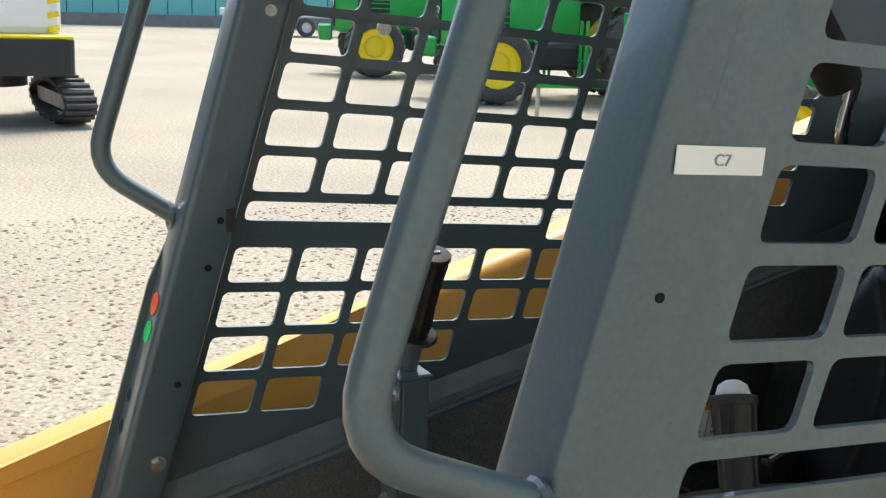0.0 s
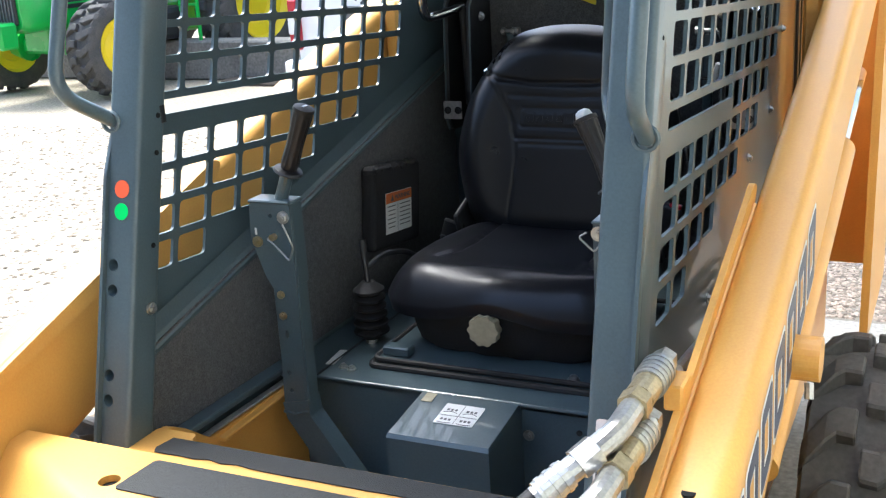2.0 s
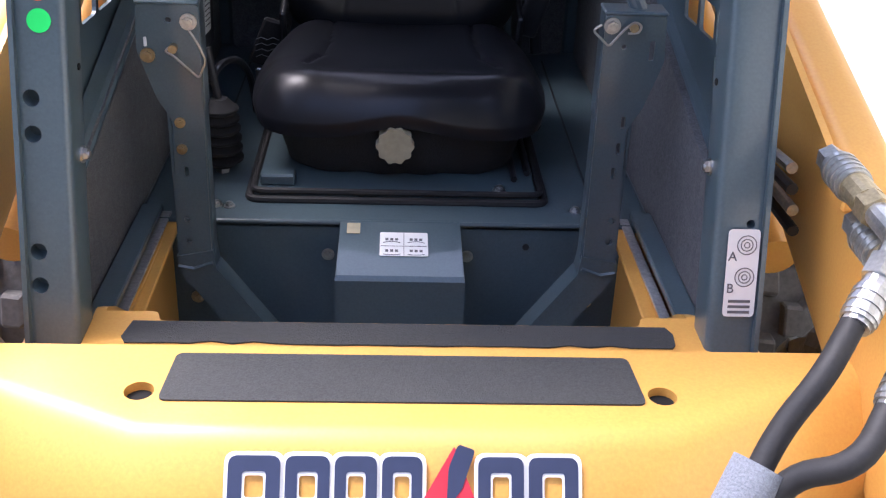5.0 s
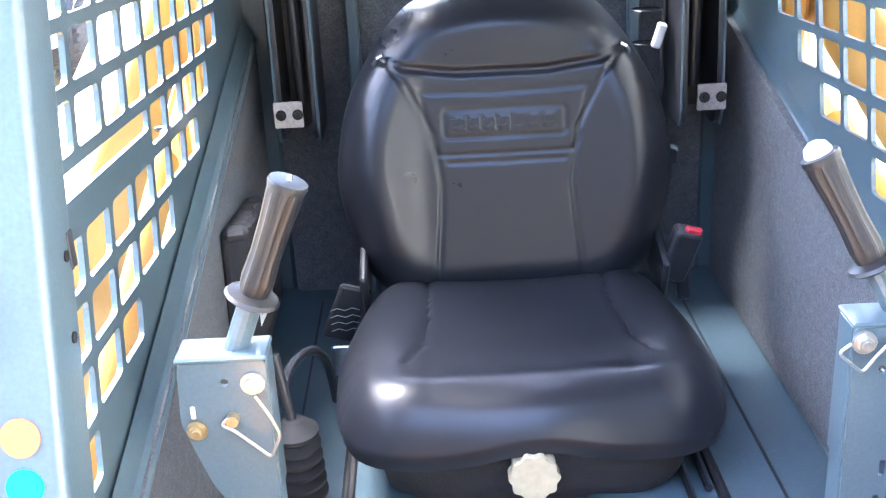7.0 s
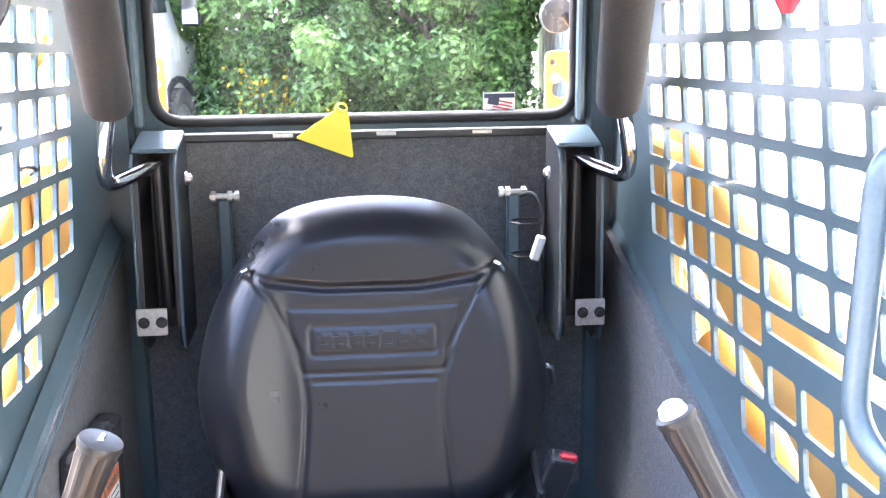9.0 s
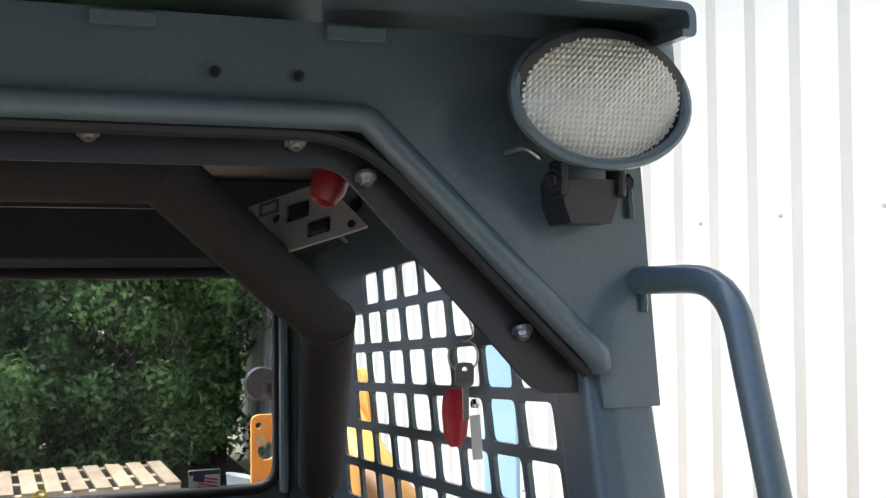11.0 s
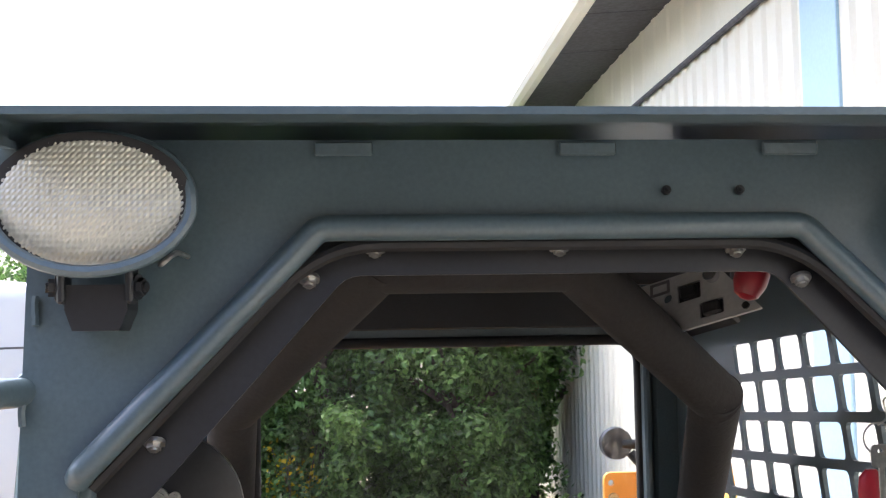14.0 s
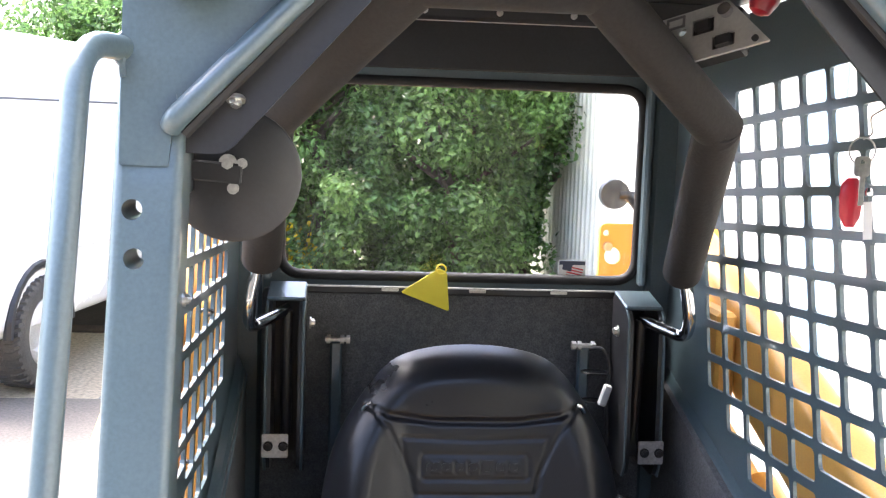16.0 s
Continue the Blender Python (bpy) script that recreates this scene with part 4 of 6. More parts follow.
# bars and studs on the rear lining
for s in (-1, 1):
    rail_bar = part("seat_rail", box((0.024, 0.018, 0.60), (s * 0.252, 1.284, 0.935), bevel=0.004), GREY, loader, "upright painted bar behind the seat")
    stud = part("stud", rod((s * 0.225, 1.272, 1.241), (s * 0.275, 1.272, 1.241), 0.005), STEEL, rail_bar, "bright threaded stud")
    for x in (0.228, 0.240, 0.268):
        part("nut", rod((s * x - 0.004, 1.272, 1.241), (s * x + 0.004, 1.272, 1.241), 0.0095, n=6), STEEL, rail_bar)
cable = part("wire", tube([(0.262, 1.265, 1.235), (0.283, 1.245, 1.245), (0.300, 1.235, 1.21), (0.291, 1.230, 1.13), (0.300, 1.225, 1.05), (0.262, 1.235, 0.93)], 0.004, 8, bend=0.05), BLACK, loader, "black wire with a white connector")
part("connector", box((0.017, 0.014, 0.045), (0.287, 1.222, 1.150), turn=(0, 18, 0), bevel=0.003), WHITE, cable, "white plastic connector")
for z in (1.19, 1.13):
    part("cable_tie", tube([(0.272 + 0.028 * math.cos(a), 1.256 + 0.02 * math.sin(a), z) for a in (k * math.pi / 6 for k in range(12))], 0.002, 6, closed=True), BLACK, cable)

# round plate at the upper front of the cab
disc = part("mirror_back", lathe([(0.02, 0.02), (0.067, 0.018), (0.073, 0.010), (0.073, 0.002), (0.069, 0.0)], 40, m=pose(-0.346, 0.262, 1.607, 90, 0, 0) @ Matrix.Diagonal((1, 1, -1, 1))), BLACK, loader, "round black plate bolted to the post", smooth=True)
part("disc_arm", box((0.075, 0.006, 0.022), (-0.374, 0.254, 1.611), turn=(0, 4, 0), bevel=0.002), BLACK, disc)
part("disc_bracket", box((0.006, 0.06, 0.05), (-0.392, 0.235, 1.612), bevel=0.002), BLACK, disc)
disc.location = (-0.016, 0.056, 0.007)
for x, z, r in ((-0.352, 1.620, 0.0085), (-0.337, 1.620, 0.005), (-0.346, 1.593, 0.0055)):
    bolt(disc, (x, 0.256, z), (0, -1, 0), r * 0.8, STEEL)

# switch panel under the roof
PX = Vector((0.080, -0.079, 0.028)).normalized()
PZ = PX.cross(Vector((-0.030, 0.082, 0.061))).normalized()
PY = PZ.cross(PX)
PANEL = Matrix(((PX.x, PY.x, PZ.x, 0.272), (PX.y, PY.y, PZ.y, 0.640), (PX.z, PY.z, PZ.z, 1.818), (0, 0, 0, 1)))
panel = part("switch_panel", plate(loop2([(-0.027, -0.043), (0.089, -0.043), (0.027, 0.043), (-0.089, 0.043)], 0.004, 2), [rect2(0.034, 0.026, 0.002, -0.012, 0.012), rect2(0.034, 0.022, 0.002, 0.020, -0.022), disc2(0.009, 0.024, 0.024, 16), disc2(0.007, -0.045, 0.012, 16)], 0.004, m=PANEL), GREYPLATE, loader, "light grey switch panel under the roof")
part("panel_box", box((0.085, 0.07, 0.03), (0, 0, 0), bevel=0.004), BLACK, panel).matrix_basis = PANEL @ pose(0, 0, -0.018)
for cx, cy in ((-0.012, 0.012), (0.020, -0.022)):
    part("rocker_switch", box((0.026, 0.018, 0.012), (0, 0, 0), bevel=0.003), BLACK, panel).matrix_basis = PANEL @ pose(cx, cy, 0.003, 10, 0, 0)
part("key_barrel", rod((0, 0, 0), (0, 0, 0.014), 0.010), CHROME, panel).matrix_basis = PANEL @ pose(0.024, 0.024, 0)
part("panel_label", plate(rect2(0.030, 0.020, 0.001, -0.056, 0.030), [rect2(0.022, 0.012, 0.0, -0.056, 0.030)], 0.0008, m=PANEL @ pose(0, 0, 0.004)), LABELGREY, panel)
part("panel_screw", rod((0, 0, 0), (0, 0, 0.004), 0.005, n=10), BLACK, panel).matrix_basis = PANEL @ pose(0.068, -0.034, 0.003)
for s in (-1, 1):
    part("roof_lamp", lathe([(0.017, 0.004), (0.0165, -0.010), (0.012, -0.022), (0.005, -0.026)], 20, m=pose(0.213 if s > 0 else -0.226, 0.300, 1.832, 0, 20, 0)), DEEPRED, loader, "small red plastic lamp cover", smooth=True)


# ---- the loader: lift arms, chassis, wheels ----
def arm_top(y):
    return 0.95 + 0.32 * y


def lift_arm(s):
    rings = []
    for y, dz, h in ((-0.47, -0.42, 0.16), (-0.40, -0.22, 0.20), (-0.345, -0.085, 0.22), (-0.29, -0.018, 0.23), (-0.22, 0.0, 0.23), (0.0, 0.0, 0.22), (0.5, 0.0, 0.20), (1.0, 0.0, 0.19), (1.78, 0.0, 0.18)):
        t = arm_top(y) + dz
        pts = rounded([(s * 0.538, y, t - h), (s * 0.538, y, t), (s * 0.622, y, t), (s * 0.622, y, t - h)], 0.028, 5, True)
        rings.append([Vector(p) for p in pts])
    arm = part("lift_arm", loft(rings), YELLOW, loader, "yellow box-section lift arm", smooth=True)
    lip = loop2([(-0.25, arm_top(-0.25) - 0.02), (-0.25, arm_top(-0.25) + 0.002), (0.375, arm_top(0.375) + 0.022), (0.395, arm_top(0.395) + 0.005), (0.36, arm_top(0.36) - 0.03)], 0.012, 3)
    part("arm_gusset", plate(lip, [], 0.010, m=Matrix(((0, 0, s, s * 0.527), (1, 0, 0, 0), (0, 1, 0, 0), (0, 0, 0, 1)))), YELLOW, arm, "welded gusset plate")
    part("gusset_weld", tube([(s * 0.5375, y, arm_top(y) - 0.012) for y in (-0.25, 0.0, 0.2, 0.37)], 0.0045, 6), YELLOW, arm)
    # drain hole painted as a flush dark disc; the arm is not cut
    part("drain_hole", rod((s * 0.573, -0.215, arm_top(-0.215) - 0.010), (s * 0.573, -0.215, arm_top(-0.215) + 0.0008), 0.0085, n=18), HOLESHADE, arm)
    boss = part("pin_boss", rod((s * 0.615, 0.245, 0.86), (s * 0.662, 0.245, 0.86), 0.034, n=24), YELLOW, arm, "round pin boss")
    part("grease_nipple", rod((s * 0.648, 0.225, 0.83), (s * 0.65, 0.215, 0.808), 0.007, n=8), STEEL, boss)
    # plain shapes of the decal along the outer face
    d = Vector((0, 1, 0.32)).normalized()
    for k in range(7):
        y = -0.19 + 0.098 * k
        c = Vector((s * 0.6225, y, arm_top(y) - 0.105))
        M = Matrix(((0, 0, s, c.x), (d.y, -d.z, 0, c.y), (d.z, d.y, 0, c.z), (0, 0, 0, 1)))
        w = 0.088 if k else 0.100
        part("decal_edge", plate(loop2([(-w / 2 - 0.016, -0.064), (w / 2 - 0.016, -0.064), (w / 2 + 0.016, 0.064), (-w / 2 + 0.016, 0.064)], 0.014), [loop2([(-w / 6 - 0.006, -0.026), (w / 6 - 0.006, -0.026), (w / 6 + 0.006, 0.026), (-w / 6 + 0.006, 0.026)], 0.004)], 0.0007, m=M), WHITE, arm)
        part("decal_block", plate(loop2([(-w / 2 - 0.009, -0.058), (w / 2 - 0.021, -0.058), (w / 2 + 0.009, 0.058), (-w / 2 + 0.021, 0.058)], 0.012), [loop2([(-w / 6 - 0.012, -0.032), (w / 6 - 0.003, -0.032), (w / 6 + 0.012, 0.032), (-w / 6 + 0.003, 0.032)], 0.004)], 0.0006, m=M @ pose(0, 0, 0.0008)), NAVY, arm)
    # cylinder and tower behind
    part("lift_cylinder", rod((s * 0.575, 0.20, 0.70), (s * 0.585, 1.10, 0.99), 0.036, n=20), YELLOW, loader, "yellow lift cylinder", smooth=True)
    part("cylinder_rod", rod((s * 0.585, 1.08, 0.985), (s * 0.59, 1.45, 1.10), 0.018, n=16), CHROME, loader)
    tower = part("rear_tower", plate(loop2([(1.40, 0.42), (1.95, 0.42), (1.95, 1.38), (1.74, 1.545), (1.60, 1.545), (1.44, 1.18)], 0.04), [disc2(0.03, 1.66, 1.46, 20)], 0.02, m=Matrix(((0, 0, s, s * 0.626), (1, 0, 0, 0), (0, 1, 0, 0), (0, 0, 0, 1)))), YELLOW, loader, "yellow rear tower plate")
    part("tower_face", plate(rect2(0.19, 0.95, 0.02, s * 0.521, 0.955), [disc2(0.022, s * 0.462, 1.345, 20), disc2(0.008, s * 0.443, 1.405, 12)], 0.016, m=pose(0, 1.86, 0, 90, 0, 0)), YELLOW, tower, "yellow cross plate with pin holes")
    part("tower_pin", rod((s * 0.447, 1.832, 1.37), (s * 0.447, 1.852, 1.37), 0.012), STEEL, tower)
    part("inner_tower", box((0.04, 0.32, 0.75), (s * 0.515, 1.30, 0.95), bevel=0.008), YELLOW, tower)
    part("hinge_block", box((0.04, 0.05, 0.09), (s * 0.487, 0.92, 0.85), bevel=0.008), BLACK, loader, "black latch block on the cab side")
    part("side_frame", box((0.05, 1.7, 0.34), (s * 0.487, 0.85, 0.48), bevel=0.01), YELLOW, loader, "yellow chassis side")


lift_arm(-1)
lift_arm(1)

# cross member between the arms, with grip tape
rings = []
for x, fy in ((-0.545, -0.215), (-0.47, -0.245), (-0.285, -0.330), (-0.15, -0.332), (0.15, -0.332), (0.285, -0.330), (0.47, -0.245), (0.545, -0.215)):
    k = fy + 0.04
    rings.append([Vector((x, y, z)) for y, z in ((-0.150, 0.50), (-0.148, 0.738), (-0.152, 0.7445), (k, 0.7445), (k - 0.014, 0.7425), (k - 0.028, 0.731), (fy - 0.045, 0.66), (fy - 0.05, 0.45))])
member = loft(rings)
tool = None
for x in (-0.291, 0.289):
    tool = rod((x, -0.240, 0.55), (x, -0.240, 0.80), 0.0165, n=24, bm=tool)
inside = loft([[Vector((x, y, z)) for y, z in ((-0.160, 0.51), (-0.160, 0.736), (f + 0.045, 0.736), (f + 0.01, 0.66), (f + 0.01, 0.51))] for x, f in ((-0.50, -0.21), (-0.285, -0.30), (0.285, -0.30), (0.50, -0.21))])
cross = part("cross_member", cut(cut(member, inside), tool), YELLOW, loader, "yellow cross member between the lift arms", smooth=True)
part("grip_tape", plate(loop2([(-0.262, -0.170), (0.262, -0.170), (0.268, -0.258), (-0.268, -0.258)], 0.010), [], 0.0022, m=pose(0, 0, 0.7447)), GRIT, cross, "black grit tape strip")
# dark discs set into both cut holes paint the shade of the hollow inside
for x in (-0.291, 0.289):
    part("drilled_hole", rod((x, -0.240, 0.722), (x, -0.240, 0.7335), 0.0163, n=24), HOLESHADE, cross)
# plain decal on the front of the cross member
F = Matrix.Translation((0, -0.340, 0.7105)) @ pose(0, 0, 0, 53, 0, 0)
X = -0.184
for w, kind in ((0.058, 0), (0.050, 0), (0.048, 0), (0.046, 0), (0.052, 1), (0.052, 0), (0.056, 0)):
    c = X + w / 2
    if kind:
        part("decal_triangle", plate(loop2([(c - 0.034, -0.030), (c + 0.030, -0.030), (c + 0.004, 0.034)], 0.003), [], 0.001, m=F @ pose(0, 0, 0.0022)), REDDECAL, cross)
        part("decal_mark", plate(loop2([(c - 0.004, -0.03), (c + 0.012, -0.01), (c + 0.026, 0.03), (c + 0.008, 0.036), (c - 0.002, 0.012)], 0.004), [], 0.001, m=F @ pose(0, 0, 0.0034)), NAVY, cross)
    else:
        part("decal_edge", plate(rect2(w + 0.004, 0.062, 0.012, c, -0.004), [rect2(w * 0.34, 0.022, 0.004, c, -0.008)], 0.001, m=F @ pose(0, 0, 0.0004)), WHITE, cross)
        part("decal_block", plate(rect2(w - 0.004, 0.054, 0.010, c, -0.004), [rect2(w * 0.42, 0.030, 0.004, c, -0.008)], 0.001, m=F @ pose(0, 0, 0.0016)), NAVY, cross)
    X += w + 0.001

# chassis step behind it
step = part("chassis_step", plate(loop2([(-0.398, -0.105), (0.398, -0.105), (0.398, -0.008), (0.318, -0.008), (0.312, -0.030), (-0.312, -0.030), (-0.318, -0.008), (-0.398, -0.008)], 0.008, 3), [], 0.012, m=pose(0, 0, 0.693)), YELLOW, loader, "yellow entry step plate")
part("step_front", box((0.80, 0.012, 0.24), (0, -0.104, 0.574), bevel=0.002), YELLOW, step)
part("step_back", box((0.59, 0.010, 0.24), (0, -0.028, 0.574), bevel=0.002), YELLOW, step)
random.seed(5)
worn = [(-0.345, -0.034), (0.345, -0.034), (0.352, -0.05), (0.35, -0.074)]
worn += [(0.345 - 0.69 * k / 26, -0.082 + (0.004 if k in (3, 5, 20, 22) else 0.0) + random.uniform(-0.001, 0.001)) for k in range(27)] + [(-0.352, -0.070)]
part("grip_tape", plate([Vector((x, y, 0)) for x, y in worn], [], 0.002, m=pose(0, 0, 0.7055)), GRIT, step, "worn black grit tape strip")
for s in (-1, 1):
    wing = loop2([(-0.06, 0.40), (-0.06, 0.712), (0.0, 0.714), (0.035, 0.694), (0.10, 0.642), (0.42, 0.632), (0.42, 0.40)], 0.008, 3)
    part("chassis_wing", plate(wing, [], 0.014, m=Matrix(((0, 0, s, s * 0.384), (1, 0, 0, 0), (0, 1, 0, 0), (0, 0, 0, 1)))), YELLOW, loader, "yellow inner chassis side")
    part("wing_flange", box((0.030, 0.30, 0.008), (s * 0.380, 0.275, 0.632), bevel=0.002), YELLOW, loader)
    part("alloy_strip", box((0.016, 0.34, 0.004), (s * 0.3915, 0.26, 0.645), turn=(-1.5, 0, 0), bevel=0.001), FLASHING, loader, "bright alloy strip along the foot well")
    part("wing_label", plate(rect2(0.09, 0.05, 0.002, 0.06, 0.575), [], 0.0008, m=Matrix(((0, 0, -s, s * 0.3838), (1, 0, 0, 0), (0, 1, 0, 0), (0, 0, 0, 1)))), WHITE, loader, "faded white label")
part("engine_hood", box((0.78, 0.72, 0.60), (0, 1.76, 0.85), bevel=0.05, seg=3), YELLOW, loader, "yellow rear hood")
part("belly", box((0.92, 1.9, 0.24), (0, 0.9, 0.265), bevel=0.02), YELLOW, loader)
dome = part("rear_lamp", lathe([(0.036, 0.0), (0.038, 0.02), (0.030, 0.045), (0.012, 0.058)], 24, m=pose(0.424, 1.70, 1.515, -90, 0, 0)), BLACK, loader, "dark round rear lamp", smooth=True)
part("lamp_arm", rod((0.435, 1.705, 1.515), (0.622, 1.705, 1.500), 0.011), BLACK, dome)
part("lamp_stem", rod((0.375, 1.40, 1.53), (0.40, 1.39, 1.50), 0.01), BLACK, dome)


# hydraulic couplers and hoses beside the right arm
def coupler(points, parent_label):
    a, e, f = (Vector(p) for p in points)
    d = (e - a).normalized()
    bm = rod(a - d * 0.0, a + d * 0.022, 0.0165, n=6)
    rod(a + d * 0.022, a + d * 0.030, 0.0125, n=18, bm=bm)
    rod(a + d * 0.030, a + d * 0.085, 0.0205, n=24, bm=bm)
    for k in range(4):
        rod(a + d * (0.036 + 0.012 * k), a + d * (0.041 + 0.012 * k), 0.0222, n=24, bm=bm)
    body = part("hydraulic_coupler", bm, STEEL, loader, parent_label)
    bm = rod(a + d * 0.085, a + d * 0.125, 0.0185, n=20)
    rod(a + d * 0.125, a + d * 0.15, 0.020, n=6, bm=bm)
    part("coupler_socket", bm, BRASS, body, "yellow zinc-plated socket")
    bm = tube([a + d * 0.15, e, f], 0.0150, 14, bend=0.018)
    g = (f - e).normalized()
    rod(e + g * 0.03, e + g * 0.058, 0.0195, n=6, bm=bm)
    rod(f - g * 0.045, f - g * 0.005, 0.0175, n=16, bm=bm)
    for k in range(3):
        rod(f - g * (0.040 - 0.012 * k), f - g * (0.034 - 0.012 * k), 0.0188, n=16, bm=bm)
    part("elbow_fitting", bm, STEEL, body, "bright elbow fitting")
    return f, g


for pts, sag in ((((0.508, -0.059, 0.966), (0.507, -0.266, 0.967), (0.440, -0.345, 0.915)), 0.0), (((0.513, -0.150, 0.928), (0.511, -0.353, 0.930), (0.447, -0.432, 0.880)), 0.03)):
    f, g = coupler(pts, "zinc-plated hydraulic quick coupler")
    hose = part("hydraulic_hose", tube([f - g * 0.01, f + g * 0.07, (0.36, -0.410 - sag, 0.835 - sag), (0.27, -0.50 - sag, 0.70 - sag), (0.22, -0.58, 0.42)], 0.0125, 14, bend=0.08), RUBBER, loader, "black hydraulic hose", smooth=True)
    part("hose_sleeve", tube([(0.340, -0.430 - sag, 0.807 - sag), (0.27, -0.50 - sag, 0.70 - sag), (0.222, -0.575, 0.43)], 0.027, 16, bend=0.08), material("sleeve_fabric", (0.20, 0.22, 0.25), 0.9, 0, 0.3, 20, 400, 0.6), hose, "grey woven hose sleeve", smooth=True)
part("coupler_bracket", box((0.024, 0.05, 0.035), (0.526, -0.085, 0.935), bevel=0.003), YELLOW, loader)
for k in range(4):
    part("steel_pipe", tube([(0.500 + 0.006 * k, 0.02, 0.93 - 0.03 * k), (0.498 + 0.005 * k, 0.25, 0.90 - 0.02 * k), (0.505, 0.70, 0.86 - 0.03 * k)], 0.008, 10, bend=0.05), BLACK if k % 2 else STEEL, loader)


# wheels
def wheel_parts(parent, at, r, w, lugs, rim_mat, rim_r, hub_label="", tread=0.02, name="wheel", split=False):
    """A wheel with its axle along x: rim, and a tyre with lugs; split: each lug a part of its own."""
    M = pose(*at, 0, 90, 0)
    rim = part(name, lathe([(rim_r * 0.25, -w * 0.16), (rim_r * 0.55, -w * 0.10), (rim_r * 0.62, -w * 0.24), (rim_r * 0.9, -w * 0.28), (rim_r, -w * 0.47), (rim_r * 1.04, -w * 0.47), (rim_r * 1.02, w * 0.45), (rim_r, w * 0.47), (rim_r * 0.9, w * 0.28), (rim_r * 0.62, w * 0.24), (rim_r * 0.55, w * 0.10), (rim_r * 0.25, w * 0.16)], 32, m=M), rim_mat, parent, hub_label, smooth=True)
    bm = lathe([(rim_r * 1.01, -w * 0.44), (rim_r * 1.1, -w * 0.5), (r * 0.84, -w * 0.52), (r * 0.93, -w * 0.47), (r - tread * 1.2, -w * 0.32), (r - tread, 0), (r - tread * 1.2, w * 0.32), (r * 0.93, w * 0.47), (r * 0.84, w * 0.52), (rim_r * 1.1, w * 0.5), (rim_r * 1.01, w * 0.44)], 48, m=M, caps=False)
    shared = {}
    for k in range(lugs):
        for side in (-1, 1):
            a = 2 * math.pi * (k + (0.5 if side > 0 else 0)) / lugs
            turned = M @ pose(0, 0, 0, 0, 0, math.degrees(a))
            if split and side in shared:
                ob = new("tyre_lug", shared[side])
                ob.parent = rim
                ob.matrix_basis = turned
                continue
            pitch, rings = 2 * math.pi * r / lugs, []
            for z, lag, top, half in ((0.03, 0.02, r - tread * 0.1, 0.19), (0.05, 0.02, r, 0.21), (0.20, 0.04, r, 0.21), (0.30, -0.08, r - tread * 0.08, 0.22), (0.45, -0.34, r - tread * 0.6, 0.23), (0.515, -0.44, r * 0.90, 0.24), (0.53, -0.46, r * 0.85, 0.22)):
                low = min(top - tread * 0.35, r - tread * (1.5 if z < 0.4 else 2.4))
                rings.append([Vector((q * math.cos(g), q * math.sin(g), side * z * w)) for q, g in ((q, side * (lag + u) * pitch / r) for q, u in ((low, -half * 1.25), (top - tread * 0.15, -half), (top, -half * 0.8), (top, half * 0.8), (top - tread * 0.15, half), (low, half * 1.25)))])
            own = loft(rings)
            bmesh.ops.recalc_face_normals(own, faces=own.faces[:])
            if split:
                ob = part("tyre_lug", own, TYRE, rim)
                ob.matrix_basis = turned
                shared[side] = ob.data
            else:
                bmesh.ops.transform(own, matrix=turned, verts=own.verts)
                merge(bm, own)
    part("tyre", bm, TYRE, rim, "worn black lugged tyre", smooth=split)
    return rim


for s in (-1, 1):
    for y in (-0.06, 0.74):
        wheel_parts(loader, (s * 0.700, y, 0.345), 0.345, 0.19, 15, YELLOW, 0.19, "yellow wheel rim", tread=0.027, split=True)

# keys hanging in the cab
keys = thing("key_ring", (0.362, 0.335, 1.632), "bunch of keys with a red fob on a wire ring", "keys")
part("split_ring", tube([(0.016 * math.cos(a), 0, 0.03 + 0.016 * math.sin(a)) for a in (k * math.pi / 10 for k in range(20))], 0.0011, 6, closed=True), STEEL, keys)
part("hook", tube([(0.01, -0.125, 0.085), (0.008, -0.06, 0.088), (0.006, 0, 0.07), (0.012, 0, 0.05), (0.0, 0, 0.044)], 0.0012, 6, bend=0.008), STEEL, keys)
part("key", plate(loop2([(-0.010, 0.0), (0.010, 0.0), (0.010, 0.024), (-0.010, 0.024)], 0.006), [disc2(0.003, 0, 0.017, 10)], 0.002, m=pose(0.0, -0.002, 0.0, 90, 0, 0)), STEEL, keys)
part("key_blade", box((0.007, 0.002, 0.036), (0.001, -0.003, -0.016), bevel=0.0006), STEEL, keys)
part("fob", lathe([(0.006, 0.0), (0.0125, 0.012), (0.0145, 0.035), (0.013, 0.05), (0.006, 0.058)], 20, m=pose(-0.008, 0.003, -0.060) @ Matrix.Diagonal((1, 0.5, 1, 1))), REDPLASTIC, keys, "red plastic fob", smooth=True)
part("paper_tag", box((0.011, 0.001, 0.045), (0.014, 0.002, -0.052), turn=(0, -4, 0)), WHITE, keys, "white paper tag")
part("bell", lathe([(0.004, 0.0), (0.005, 0.004), (0.003, 0.009)], 12, m=pose(0.012, 0.0, -0.022)), CHROME, keys)


# ties caught in the mesh
for s, y, z in ((-1, 0.90, 1.345), (-1, 0.70, 1.155)):
    part("wire_tie", tube([(s * 0.462 - s * 0.010 * math.sin(a), y + 0.008 * math.cos(a), z + 0.014 * math.sin(a * 0.5)) for a in (k * math.pi / 5 for k in range(9))], 0.003, 7), BLACK, loader, "black wire tie through the mesh")

